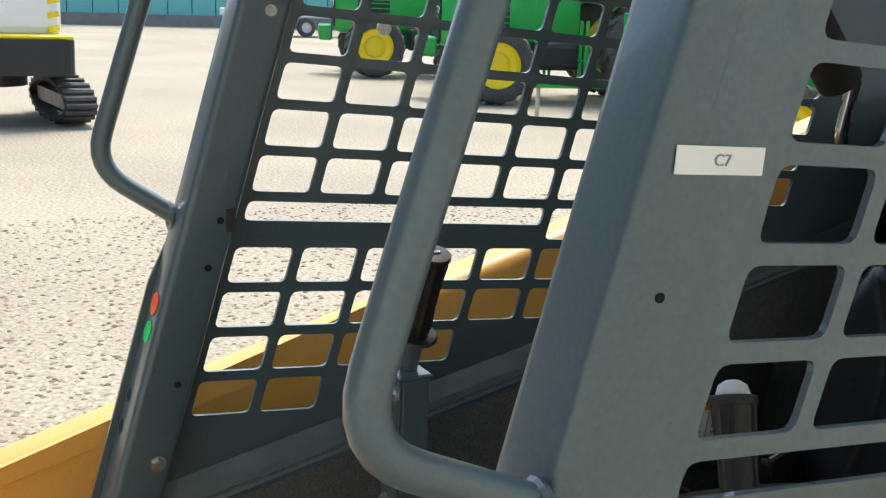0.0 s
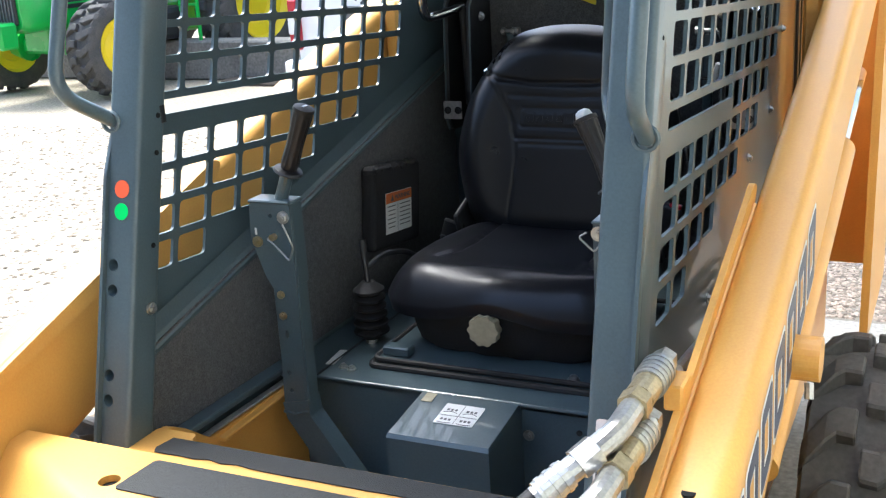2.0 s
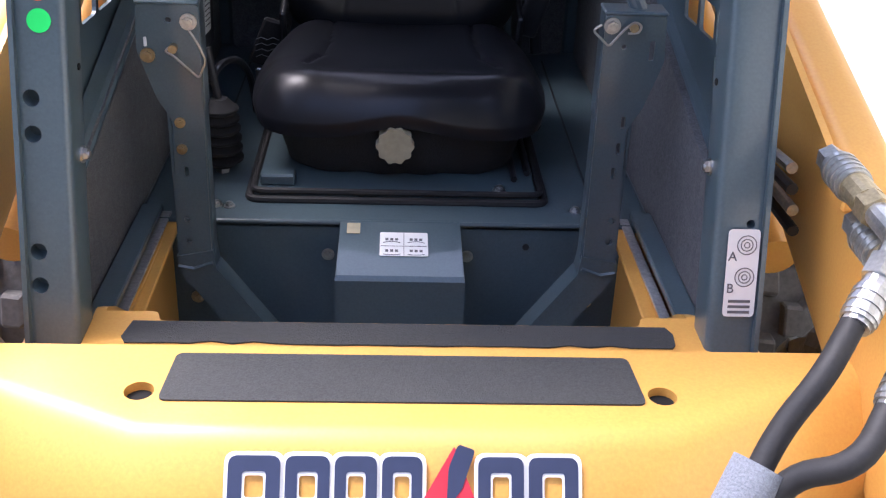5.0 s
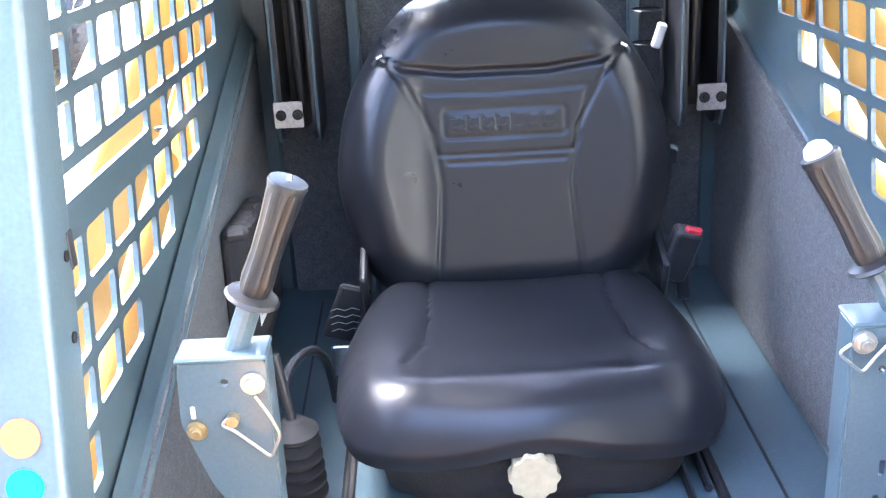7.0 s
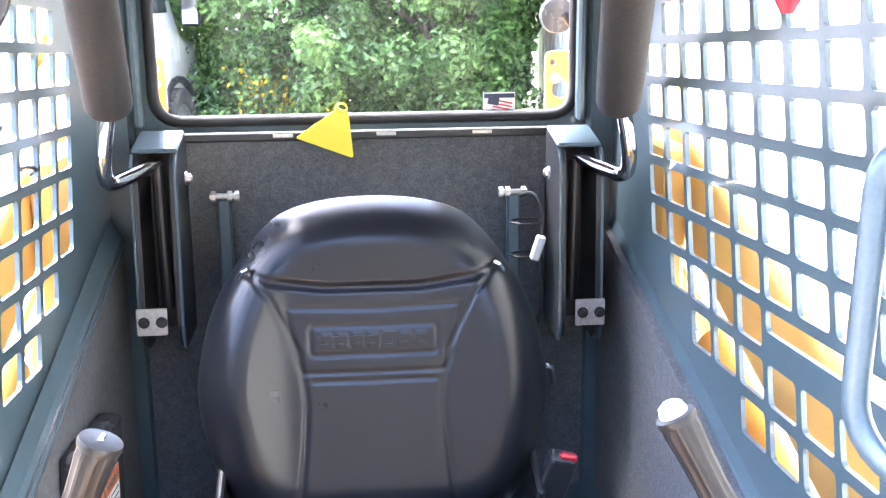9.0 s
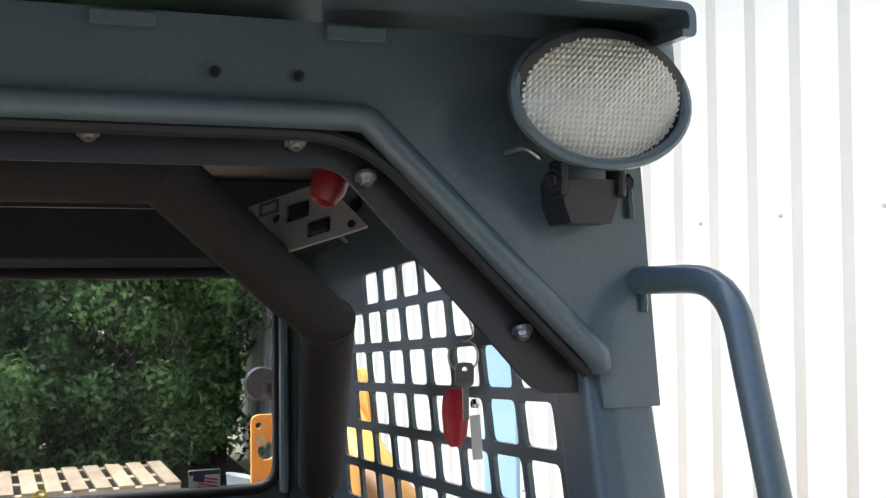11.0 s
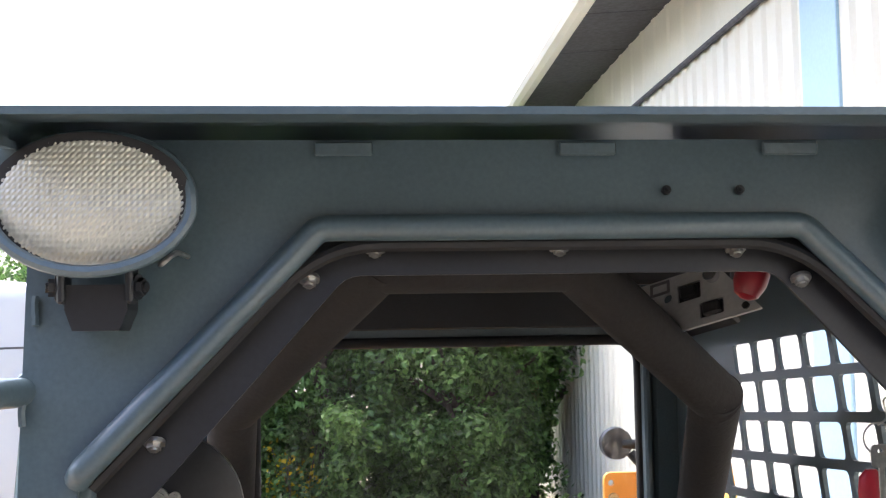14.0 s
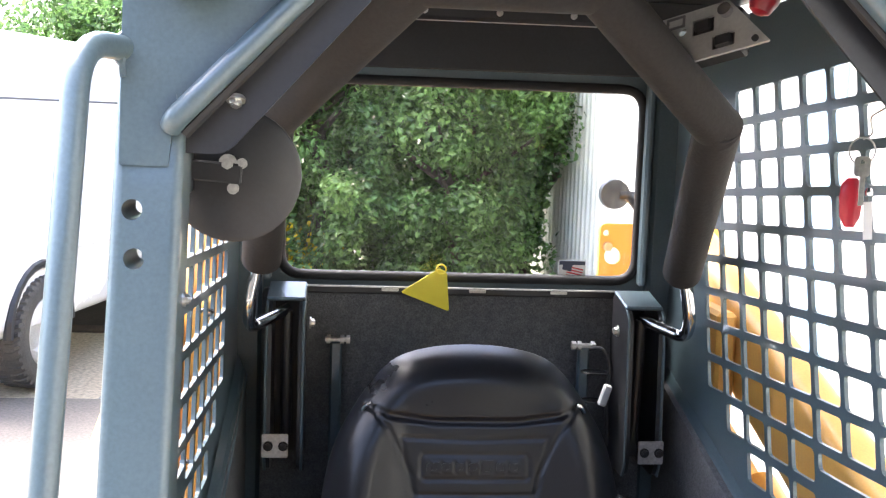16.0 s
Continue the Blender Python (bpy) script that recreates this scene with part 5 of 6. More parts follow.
# fine placing of what stands in the cab and hangs on its walls
for kind, left, right in (
        ("seat", (0.005, 0.004, -0.005), None), ("seat_base", (0.004, 0.0, -0.002), None), ("control_cover", (0.005, 0.0, 0.007), None),
        ("restraint_column", (0.001, 0.008, -0.008), (0.010, -0.012, -0.010)), ("seat_rail", (0.004, 0.006, -0.009), (0.010, -0.008, -0.011)),
        ("trim_rail", (0.009, 0.0, -0.007), None), ("warning_triangle", (0.010, -0.004, -0.006), None), ("window_sticker", (0.012, -0.006, -0.008), None),
        ("wire", (0.009, -0.008, -0.011), None), ("rear_window", (0.008, 0.0, -0.007), None), ("window_seal", (0.008, 0.0, -0.007), None), ("rear_wall", (0.008, 0.0, -0.007), None),
        ("coupler_label", (0.0, 0.0, 0.018), None), ("hydraulic_coupler", (-0.002, -0.006, 0.018), None), ("hydraulic_hose", (0.0, 0.0, 0.022), None), ("coupler_bracket", (0.0, 0.0, 0.016), None),
        ("cross_member", (0.008, 0.0, 0.022), None), ("chassis_step", (0.006, 0.0, 0.016), None), ("kick_rail", (0.004, 0.0, 0.009), (0.0, 0.0, 0.009)), ("chassis_wing", (0.002, 0.008, 0.002), (0.002, 0.0, 0.007)),
        ("lift_arm", (0.0, 0.022, 0.001), (0.0, -0.008, 0.012)), ("side_ledge", (0.001, 0.0, -0.003), (0.006, 0.0, -0.008)), ("manual_case", (0.0, 0.010, -0.008), None), ("boot_lever", (-0.010, 0.050, -0.002), None),
        ("work_lamp", (-0.006, 0.010, 0.015), (0.012, 0.010, 0.013)), ("roof", (0.004, -0.004, 0.011), None)):
    for ob in [o for o in loader.children if o.name.split(".")[0] == kind]:
        box_x = sum(c[0] for c in ob.bound_box) / 8
        ob.location = right if right and box_x > 0 else left

# ---- the yard ----
GRAVEL = material("pale_gravel", (0.36, 0.31, 0.225), 0.95, 0, 0.6, 0.35, 38, 0.9, second=(0.26, 0.225, 0.165), patch=0.45)
CONCRETE = material("concrete", (0.235, 0.235, 0.22), 0.85, 0, 0.4, 2.2, 60, 0.3, second=(0.165, 0.165, 0.155))
STONES = material("small_stones", (0.15, 0.13, 0.11), 0.9, 0, 0.4, 3.0, 60, 0.4, second=(0.11, 0.10, 0.085))
CLADDING = material("cream_cladding", (0.80, 0.785, 0.66), 0.55, 0, 0.08, 1.5, 60, 0.05)
# dark mottled surface of the added light-blocking wall
BLOCKERWALL = material("dark_blocker_wall", (0.13, 0.12, 0.105), 0.85, 0, 0.4, 1.5, 40, 0.3, second=(0.085, 0.08, 0.07))
BLUEPANEL = material("pale_blue_panel", (0.40, 0.60, 0.74), 0.4, 0, 0.08, 2, 60, 0.05)
SOFFIT = material("grey_soffit", (0.10, 0.10, 0.11), 0.8, 0, 0.4, 2, 30, 0.2)
TEAL = material("teal_shed", (0.16, 0.48, 0.44), 0.6, 0, 0.1, 0.6, 20, 0.05)
WOOD = material("pallet_wood", (0.42, 0.35, 0.235), 0.85, 0, 0.3, 6, 80, 0.4, second=(0.30, 0.23, 0.14), spread=0.15)
BLUEWOOD = material("blue_pallet_paint", (0.06, 0.16, 0.36), 0.8, 0, 0.3, 6, 80, 0.3, spread=0.15)
HOSEBLUE = material("blue_grey_hose", (0.075, 0.12, 0.18), 0.6, 0, 0.2, 6, 80, 0.1)
TGREEN = material("tractor_green", (0.02, 0.40, 0.06), 0.3, 0, 0.1, 2, 60, 0.02, coat=0.4)
TYELLOW = material("tractor_yellow", (0.85, 0.66, 0.015), 0.4, 0, 0.08, 2, 60, 0.02)
VANWHITE = material("white_van_paint", (0.82, 0.83, 0.84), 0.25, 0, 0.03, 1, 30, 0.0, coat=0.5)
DARKGLASS = material("dark_glass", (0.03, 0.04, 0.045), 0.08, 0, 0.1, 2, 30, 0.0)
PALEGLASS = material("tractor_glass", (0.28, 0.38, 0.38), 0.1, 0, 0.2, 1, 30, 0.0)
BARK = material("bark", (0.11, 0.085, 0.065), 0.95, 0, 0.4, 5, 40, 0.8)
LEAF = leafy("leaf", (0.075, 0.155, 0.042), (0.20, 0.32, 0.095))
PALELEAF = leafy("pale_leaf", (0.11, 0.18, 0.05), (0.26, 0.33, 0.15))
PETAL = leafy("yellow_petal", (0.5, 0.36, 0.02), (0.8, 0.62, 0.03))
SOIL = material("dark_soil", (0.055, 0.045, 0.035), 0.95, 0, 0.4, 2, 40, 0.8)
WALLSTONE = material("old_concrete", (0.20, 0.195, 0.175), 0.95, 0, 0.4, 2, 40, 0.5)

# unseen wall, added to keep low sky light off the loader's front
tagged(part("wall_south", box((26, 0.3, 4.2), (-11.6, -5.2, 2.09), bevel=0.02), BLOCKERWALL), "added unseen wall that holds low sky light off the loader", "wall", kind="structure")
bm = bmesh.new()
bmesh.ops.create_grid(bm, x_segments=4, y_segments=4, size=400)
ground = tagged(part("ground", bm, GRAVEL), "pale tan gravel yard", "ground", kind="structure")
ground.location.z = -0.012
tagged(part("pavement", box((3.0, 7.2, 0.10), (0.75, -0.92, -0.05), bevel=0.01), CONCRETE), "light grey concrete slab beside the building", "pavement", kind="structure")
tagged(part("pavement_far", box((3.4, 1.68, 0.10), (0.07, 6.39, -0.045), bevel=0.01), CONCRETE), "light concrete slab under the pallets", "pavement", kind="structure")
tagged(part("kerb_wall", box((2.55, 0.28, 0.25), (0.495, 7.36, 0.115), bevel=0.02), WALLSTONE), "low weathered concrete kerb before the trees", "kerb", kind="structure")
tagged(part("kerb_wall_west", box((5.0, 0.28, 0.40), (-6.6, 8.0, 0.19), bevel=0.02), WALLSTONE), "low weathered concrete kerb before the trees", "kerb", kind="structure")
tagged(part("soil_bed", box((7.6, 4.4, 0.12), (-2.05, 9.75, -0.02), bevel=0.03), SOIL), "dark bare soil under the trees", "soil", kind="structure")
tagged(part("gravel_bed", box((4.0, 2.88, 0.10), (-0.2, 4.11, -0.052), bevel=0.005), STONES), "bed of small brown stones", "gravel", kind="structure")
random.seed(3)
seeds = []
for k in range(5):
    own = bmesh.new()
    bmesh.ops.create_icosphere(own, subdivisions=1, radius=1)
    pts = [v.co.copy() for v in own.verts]
    faces = [[v.index for v in f.verts] for f in own.faces]
    own.free()
    seeds.append(([(p.x * random.uniform(0.7, 1.3), p.y * random.uniform(0.6, 1.1), p.z * random.uniform(0.35, 0.6)) for p in pts], faces))


def scatter(name, count, area, size, mat, label, z=0.0):
    """Loose stones as one body of stuff."""
    verts, polys = [], []
    for _ in range(count):
        x, y = area()
        shape, fs = random.choice(seeds)
        a, r = random.uniform(0, 6.3), random.uniform(*size)
        base = len(verts)
        for px, py, pz in shape:
            verts.append((x + r * (px * math.cos(a) - py * math.sin(a)), y + r * (px * math.sin(a) + py * math.cos(a)), z + r * (pz + 0.15)))
        polys += [[base + i for i in f] for f in fs]
    me = bpy.data.meshes.new(name)
    me.from_pydata(verts, [], polys)
    me.materials.append(mat)
    return tagged(new(name, me), label, "gravel", kind="stuff")


def isles(m):
    """Lets each loose piece of a material take its own shade."""
    nodes, links = m.node_tree.nodes, m.node_tree.links
    geo, hsv, span = nodes.new("ShaderNodeNewGeometry"), nodes.new("ShaderNodeHueSaturation"), nodes.new("ShaderNodeMapRange")
    span.inputs["To Min"].default_value, span.inputs["To Max"].default_value = 0.45, 1.7
    links.new(geo.outputs["Random Per Island"], span.inputs["Value"])
    links.new(span.outputs["Result"], hsv.inputs["Value"])
    shader = nodes["Principled BSDF"]
    links.new(shader.inputs["Base Color"].links[0].from_socket, hsv.inputs["Color"])
    links.new(hsv.outputs["Color"], shader.inputs["Base Color"])
    return m


PEBBLE = isles(material("pebble", (0.215, 0.180, 0.150), 0.9, 0, 0.2, 3, 60, 0.2))
PALEPEBBLE = isles(material("pale_pebble", (0.30, 0.25, 0.185), 0.9, 0, 0.2, 3, 60, 0.2))
scatter("loose_stones", 26000, lambda: (random.uniform(0.3, 1.80), random.uniform(2.70, 5.56)), (0.006, 0.0145), PEBBLE, "small brown and grey stones", -0.004)
scatter("loose_gravel", 14000, lambda: (-1.2 - 5.5 * random.random() ** 1.4, random.uniform(-1.0, 5.5)), (0.009, 0.02), PALEPEBBLE, "loose pale gravel", -0.016)

# corrugated building
def corrugated(name, x, y0, y1, z0, z1, pitch, depth, mat, label, parent=None):
    bm = bmesh.new()
    ys, n = [], int((y1 - y0) / pitch)
    prof = ((0.0, 0), (0.30, 0), (0.42, 1), (0.58, 1), (0.70, 0))
    for k in range(n):
        ys += [(y0 + (k + a) * pitch, d) for a, d in prof]
    ys.append((y1, 0))
    low = [bm.verts.new((x - depth * d, y, z0)) for y, d in ys]
    high = [bm.verts.new((x - depth * d, y, z1)) for y, d in ys]
    for i in range(len(ys) - 1):
        bm.faces.new((low[i], low[i + 1], high[i + 1], high[i]))
    low = [bm.verts.new((x + 0.12, y, z0)) for y in (y0, y1)]
    high = [bm.verts.new((x + 0.12, y, z1)) for y in (y0, y1)]
    bm.faces.new((low[0], high[0], high[1], low[1]))
    return part(name, bm, mat, parent, label)


shed = thing("storage_building", (-0.242, 0.035, 0), "long cream corrugated metal building with overhanging eaves", "building", turn=(0, 0, -1))
corrugated("wall_cladding", 1.985, -7.0, 3.47, 0.0, 3.82, 0.19, 0.018, CLADDING, "cream corrugated cladding", shed)
corrugated("wall_cladding", 1.985, 3.84, 15.0, 0.0, 3.33, 0.19, 0.018, CLADDING, "cream corrugated cladding", shed)
part("light_strip", box((0.03, 0.37, 3.80), (1.985, 3.655, 1.90), bevel=0.004), BLUEPANEL, shed, "pale blue translucent strip")
corrugated("upper_cladding", 1.96, 3.84, 15.0, 3.35, 3.82, 0.32, 0.01, CLADDING, "cream ribbed upper cladding", shed)
part("flashing", box((0.03, 11.16, 0.03), (1.955, 9.42, 3.34), bevel=0.006), SOFFIT, shed, "dark lap flashing")
part("building_end", box((6.0, 0.2, 3.75), (5.0, 15.0, 1.875)), CLADDING, shed)
part("building_end", box((6.0, 0.2, 3.75), (5.0, -7.0, 1.875)), CLADDING, shed)
for k in range(22):
    part("soffit_board", box((0.70, 0.985, 0.02), (1.68, -6.5 + k, 3.795), turn=(0, -4 + random.uniform(-0.6, 0.6), 0), bevel=0.004), SOFFIT, shed)
part("gutter", tube([(1.36, -7, 3.74), (1.36, 15.2, 3.74)], 0.07, 10), CLADDING, shed, "cream eaves gutter")
part("roof", box((4.2, 22.4, 0.05), (3.35, 4.1, 4.27), turn=(0, -14, 0)), FLASHING, shed, "grey metal roof")
screw = None
for z in (0.9, 1.9, 2.6, 3.15, 3.7):
    for k in range(40):
        y = -2.0 + 0.19 * k + 0.06
        if k % 2 == int(z) % 2 and y < 3.4:
            screw = rod((1.966, y, z), (1.958, y, z), 0.006, n=6, bm=screw)
tagged(part("cladding_screws", screw, FLASHING, shed), kind="stuff")

# trees and hedge
def tree(at, height, spread, leaves, seed, low=0.15, leaf=LEAF, label="dense dark green tree with glossy leaves"):
    rnd = random.Random(seed)
    t = thing("tree", at, label, "tree", "trees behind the yard")
    bm = tube([(0, 0, 0), (rnd.uniform(-.1, .1), rnd.uniform(-.1, .1), height * 0.3), (rnd.uniform(-.2, .2), rnd.uniform(-.2, .2), height * 0.62)], 0.08, 9)
    limbs = []
    for k in range(9):
        a, z = rnd.uniform(0, 6.3), height * rnd.uniform(0.12, 0.6)
        e = Vector((math.cos(a) * spread * rnd.uniform(.4, .8), math.sin(a) * spread * rnd.uniform(.3, .6), z + height * rnd.uniform(0.1, 0.3)))
        rod((0, 0, z), e, 0.035, 0.012, 7, bm)
        limbs.append(e)
    part("trunk", bm, BARK, t)
    clumps = [(Vector((rnd.gauss(0, spread * 0.5), rnd.gauss(0, spread * 0.32), height * (low + (0.98 - low) * rnd.random()))), rnd.uniform(0.16, 0.36)) for _ in range(130)] + [(l, 0.45) for l in limbs]
    verts, polys = [], []
    for _ in range(leaves):
        c, r = rnd.choice(clumps)
        out = Vector((rnd.gauss(0, 1), rnd.gauss(0, 1), rnd.gauss(0, 0.8))).normalized()
        p = c + out * r * rnd.uniform(0.5, 1.0)
        if p.x + at[0] > 1.60 + 0.15 * p.z + 0.06 * math.sin(p.z * 5):
            continue
        d = (out * 0.9 + Vector((rnd.gauss(0, 0.5), rnd.gauss(0, 0.5), rnd.gauss(0.45, 0.5)))).normalized()
        s1 = d.orthogonal().normalized()
        s1 = (Matrix.Rotation(rnd.uniform(0, 6.3), 3, d) @ s1) * rnd.uniform(0.024, 0.044)
        s2 = d.cross(s1).normalized() * s1.length * rnd.uniform(0.45, 0.6)
        b = len(verts)
        verts += [tuple(p - s1), tuple(p + s2 + d * 0.008), tuple(p + s1), tuple(p - s2 + d * 0.008)]
        polys.append((b, b + 1, b + 2, b + 3))
    me = bpy.data.meshes.new("crown")
    me.from_pydata(verts, [], polys)
    me.materials.append(leaf)
    crown = new("crown", me)
    crown.parent = t
    return t


for k, (x, y, h, sp, n) in enumerate(((-3.9, 9.6, 2.7, 1.4, 10000), (-2.0, 10.4, 3.6, 1.5, 30000), (-0.45, 9.2, 3.5, 1.4, 46000), (0.75, 9.1, 3.3, 1.3, 42000), (1.55, 10.0, 3.5, 0.9, 40000), (-6.2, 10.5, 2.9, 1.8, 9000))):
    tree((x, y, 0), h, sp, n, 20 + k, 0.06)
for k, (x, y, h, sp, n) in enumerate(((-12.0, 15.5, 5.0, 2.6, 6500), (-8.2, 15.0, 4.4, 2.4, 7000), (-17.0, 17.0, 5.5, 2.8, 7000), (-24.0, 21.0, 6.0, 3.2, 7000), (-9.5, 19.0, 6.6, 2.8, 5000))):
    tree((x, y, 0), h, sp, n, 60 + k, 0.08, PALELEAF, "open pale green tree beyond the yard")

# dense hedge behind the trees
rnd = random.Random(91)
verts, polys = [], []
for _ in range(42000):
    p = Vector((rnd.uniform(-5.2, 1.8), 10.4 + rnd.gauss(0, 0.35), 0))
    p.z = (2.5 + 0.35 * math.sin(p.x * 1.7) + 0.2 * math.sin(p.x * 4.1)) * rnd.random() ** 0.8
    d = Vector((rnd.gauss(0, 1), rnd.gauss(-0.6, 1), rnd.gauss(0.3, 0.8))).normalized()
    s1 = (Matrix.Rotation(rnd.uniform(0, 6.3), 3, d) @ d.orthogonal().normalized()) * rnd.uniform(0.026, 0.045)
    s2 = d.cross(s1).normalized() * s1.length * 0.6
    b = len(verts)
    verts += [tuple(p - s1), tuple(p + s2 + d * 0.01), tuple(p + s1), tuple(p - s2 + d * 0.01)]
    polys.append((b, b + 1, b + 2, b + 3))
me = bpy.data.meshes.new("hedge")
me.from_pydata(verts, [], polys)
me.materials.append(LEAF)
tagged(new("hedge", me), "dense dark green hedge behind the trees", "hedge", kind="stuff")

# a low shrub in yellow flower before the hedge
rnd = random.Random(17)
shrub = thing("shrub", (-0.66, 8.62, 0), "low shrub covered in yellow flowers", "shrub")
stems = bmesh.new()
sprays = {"leaves": ([], [], LEAF), "flowers": ([], [], PETAL)}
for k in range(22):
    a = rnd.uniform(0, 6.28)
    tip = Vector((math.cos(a) * rnd.uniform(0.05, 0.34), math.sin(a) * rnd.uniform(0.05, 0.25), rnd.uniform(0.35, 0.86)))
    rod((0, 0, 0), tip, 0.010, 0.004, 6, stems)
    for key, count in (("leaves", 60), ("flowers", 20)):
        verts, polys, _ = sprays[key]
        for _ in range(count):
            p = tip * rnd.uniform(0.55, 1.02) + Vector((rnd.gauss(0, 0.07), rnd.gauss(0, 0.07), rnd.gauss(0, 0.06)))
            d = Vector((rnd.gauss(0, 1), rnd.gauss(-0.5, 1), rnd.gauss(0.5, 0.8))).normalized()
            s1 = d.orthogonal().normalized() * rnd.uniform(0.016, 0.03)
            s2 = d.cross(s1) * 0.7
            b = len(verts)
            verts += [tuple(p - s1), tuple(p + s2), tuple(p + s1), tuple(p - s2)]
            polys.append((b, b + 1, b + 2, b + 3))
part("stems", stems, BARK, shrub)
for key, (verts, polys, mat) in sprays.items():
    me = bpy.data.meshes.new(key)
    me.from_pydata(verts, [], polys)
    me.materials.append(mat)
    new(key, me).parent = shrub

# pallets
def pallet(at, mat, turn, label):
    p = thing("pallet", at, label, "pallet", "stacked pallets", (0, 0, turn))
    for k in range(9):
        part("deck_board", box((0.095, 0.88, 0.018), (-0.55 + 0.1375 * k, 0, 0.122), turn=(0, 0, random.uniform(-0.6, 0.6)), bevel=0.002), mat, p)
    for y in (-0.40, 0, 0.40):
        part("bearer", box((1.18, 0.075, 0.085), (0, y, 0.070), bevel=0.003), mat, p)
    for k in range(4):
        part("bottom_board", box((0.095, 0.88, 0.016), (-0.53 + 0.353 * k, 0, 0.017), bevel=0.002), mat, p)


for k in range(3):
    pallet((0.22, 6.75, 0.004 + 0.1315 * k), BLUEWOOD, random.uniform(-2, 2), "blue painted wooden pallet in a low stack")
pallet((0.16, 6.70, 0.004 + 0.1315 * 3), WOOD, 3, "raw pine pallet on top of blue ones")

# hose on the stones
random.seed(11)
pts = []
for k in range(50):
    a = k * 0.56
    big = 0.55 + 0.30 * math.sin(k * 0.41 + 1) + 0.15 * math.sin(k * 0.173)
    pts.append((1.33 + 0.40 * big * math.cos(a) + 0.10 * math.sin(k * 0.31), 3.83 + 0.25 * big * math.sin(a + 0.5 * math.sin(k * 0.2)) + 0.05 * math.sin(k * 0.23), 0.016 + 0.010 * (k % 3)))
pts += [(1.26, 4.15, 0.03), (1.16, 4.45, 0.02), (1.27, 4.75, 0.02), (1.25, 5.2, 0.02), (1.36, 5.9, 0.022), (1.47, 6.6, 0.025), (1.53, 7.15, 0.04), (1.55, 7.24, 0.255)]
hose = tagged(part("garden_hose", tube(pts, 0.0085, 8, bend=0.06), HOSEBLUE, smooth=True), "coiled blue-grey hose lying on the stones", "hose")
tub = tagged(part("tub", lathe([(0.08, 0), (0.11, 0.11), (0.115, 0.115), (0.105, 0.11), (0.075, 0.012)], 20, m=pose(1.30, 7.36, 0.245, 0, 12, 0)), WHITE, smooth=True), "small white plastic tub on the kerb", "tub")

# white van, its rear towards the loader
van = thing("van", (-2.15, 5.2, 0), "white panel van parked on the gravel behind the loader", "van", turn=(0, 0, -12))
W = 1.5
rings = []
for y, top, ins in ((0.0, 1.96, 0.07), (0.05, 2.06, 0.02), (0.30, 2.12, 0.0), (2.4, 2.12, 0.0), (3.25, 2.10, 0.0), (3.55, 2.02, 0.03), (3.85, 1.66, 0.05), (4.1, 1.18, 0.07), (4.3, 1.02, 0.10), (4.42, 0.80, 0.14)):
    rings.append([Vector(p) for p in rounded([(-W + ins, y, 0.34), (-W - 0.02 + ins, y, 1.0), (-W + 0.14 + ins, y, top), (-0.14 - ins, y, top), (0.02 - ins, y, 1.0), (-ins, y, 0.34)], 0.13, 5, True)])
part("body", loft(rings), VANWHITE, van, "white painted van body", smooth=True)
for x, y in ((-0.06, 0.62), (-0.06, 3.62), (-W + 0.06, 0.62), (-W + 0.06, 3.62)):
    wheel_parts(van, (x, y, 0.34), 0.34, 0.21, 40, FLASHING, 0.20, "silver steel wheel", tread=0.006)
    part("wheel_arch", tube([(0.006 if x > -0.8 else -W - 0.006, y + 0.39 * math.cos(a), 0.36 + 0.39 * math.sin(a)) for a in (k * math.pi / 12 for k in range(13))], 0.03, 8), BLACK, van)
for x in (-0.055, -W + 0.055):
    lamp = part("tail_light", box((0.10, 0.06, 0.36), (x, -0.012, 0.80), bevel=0.015), REDPLASTIC, van, "red and white tail light")
    part("reversing_lens", box((0.085, 0.02, 0.14), (x, -0.042, 0.80), bevel=0.008), WHITE, lamp)
for x in (-0.41, -W + 0.41):
    part("rear_window", box((0.64, 0.02, 0.66), (x, 0.006, 1.50), turn=(-4, 0, 0), bevel=0.008), DARKGLASS, van, "dark rear door window")
part("door_seam", box((0.010, 0.012, 1.5), (-W / 2, 0.0, 1.2)), BLACK, van)
part("rear_bumper", box((1.56, 0.12, 0.18), (-W / 2, -0.03, 0.46), bevel=0.03, seg=2), VANWHITE, van)
part("plate_recess", box((0.50, 0.02, 0.14), (-W / 2, -0.008, 0.86), bevel=0.008), LABELGREY, van)
part("door_handle", box((0.12, 0.03, 0.03), (-W / 2 + 0.14, -0.015, 1.08), bevel=0.006), BLACK, van)
part("windscreen", box((1.16, 0.02, 0.62), (-W / 2, 3.905, 1.60), turn=(38, 0, 0), bevel=0.02), DARKGLASS, van, "raked dark windscreen")
part("side_strip", box((0.02, 2.2, 0.05), (0.018, 1.9, 0.82), bevel=0.008), VANWHITE, van)
part("roof_seam", box((0.008, 2.6, 0.012), (-0.085, 1.6, 1.72), turn=(0, 8, 0)), LABELGREY, van)
part("fuel_flap", box((0.012, 0.17, 0.17), (0.015, 1.25, 1.02), bevel=0.004), VANWHITE, van)
part("door_window", box((0.02, 0.70, 0.42), (-0.055, 3.20, 1.50), turn=(0, -7, 0), bevel=0.008), DARKGLASS, van)
mir = part("door_mirror", box((0.16, 0.10, 0.24), (0.16, 3.62, 1.30), bevel=0.03), BLACK, van)
part("mirror_glass", box((0.13, 0.006, 0.20), (0.16, 3.568, 1.30), bevel=0.002), CHROME, mir)

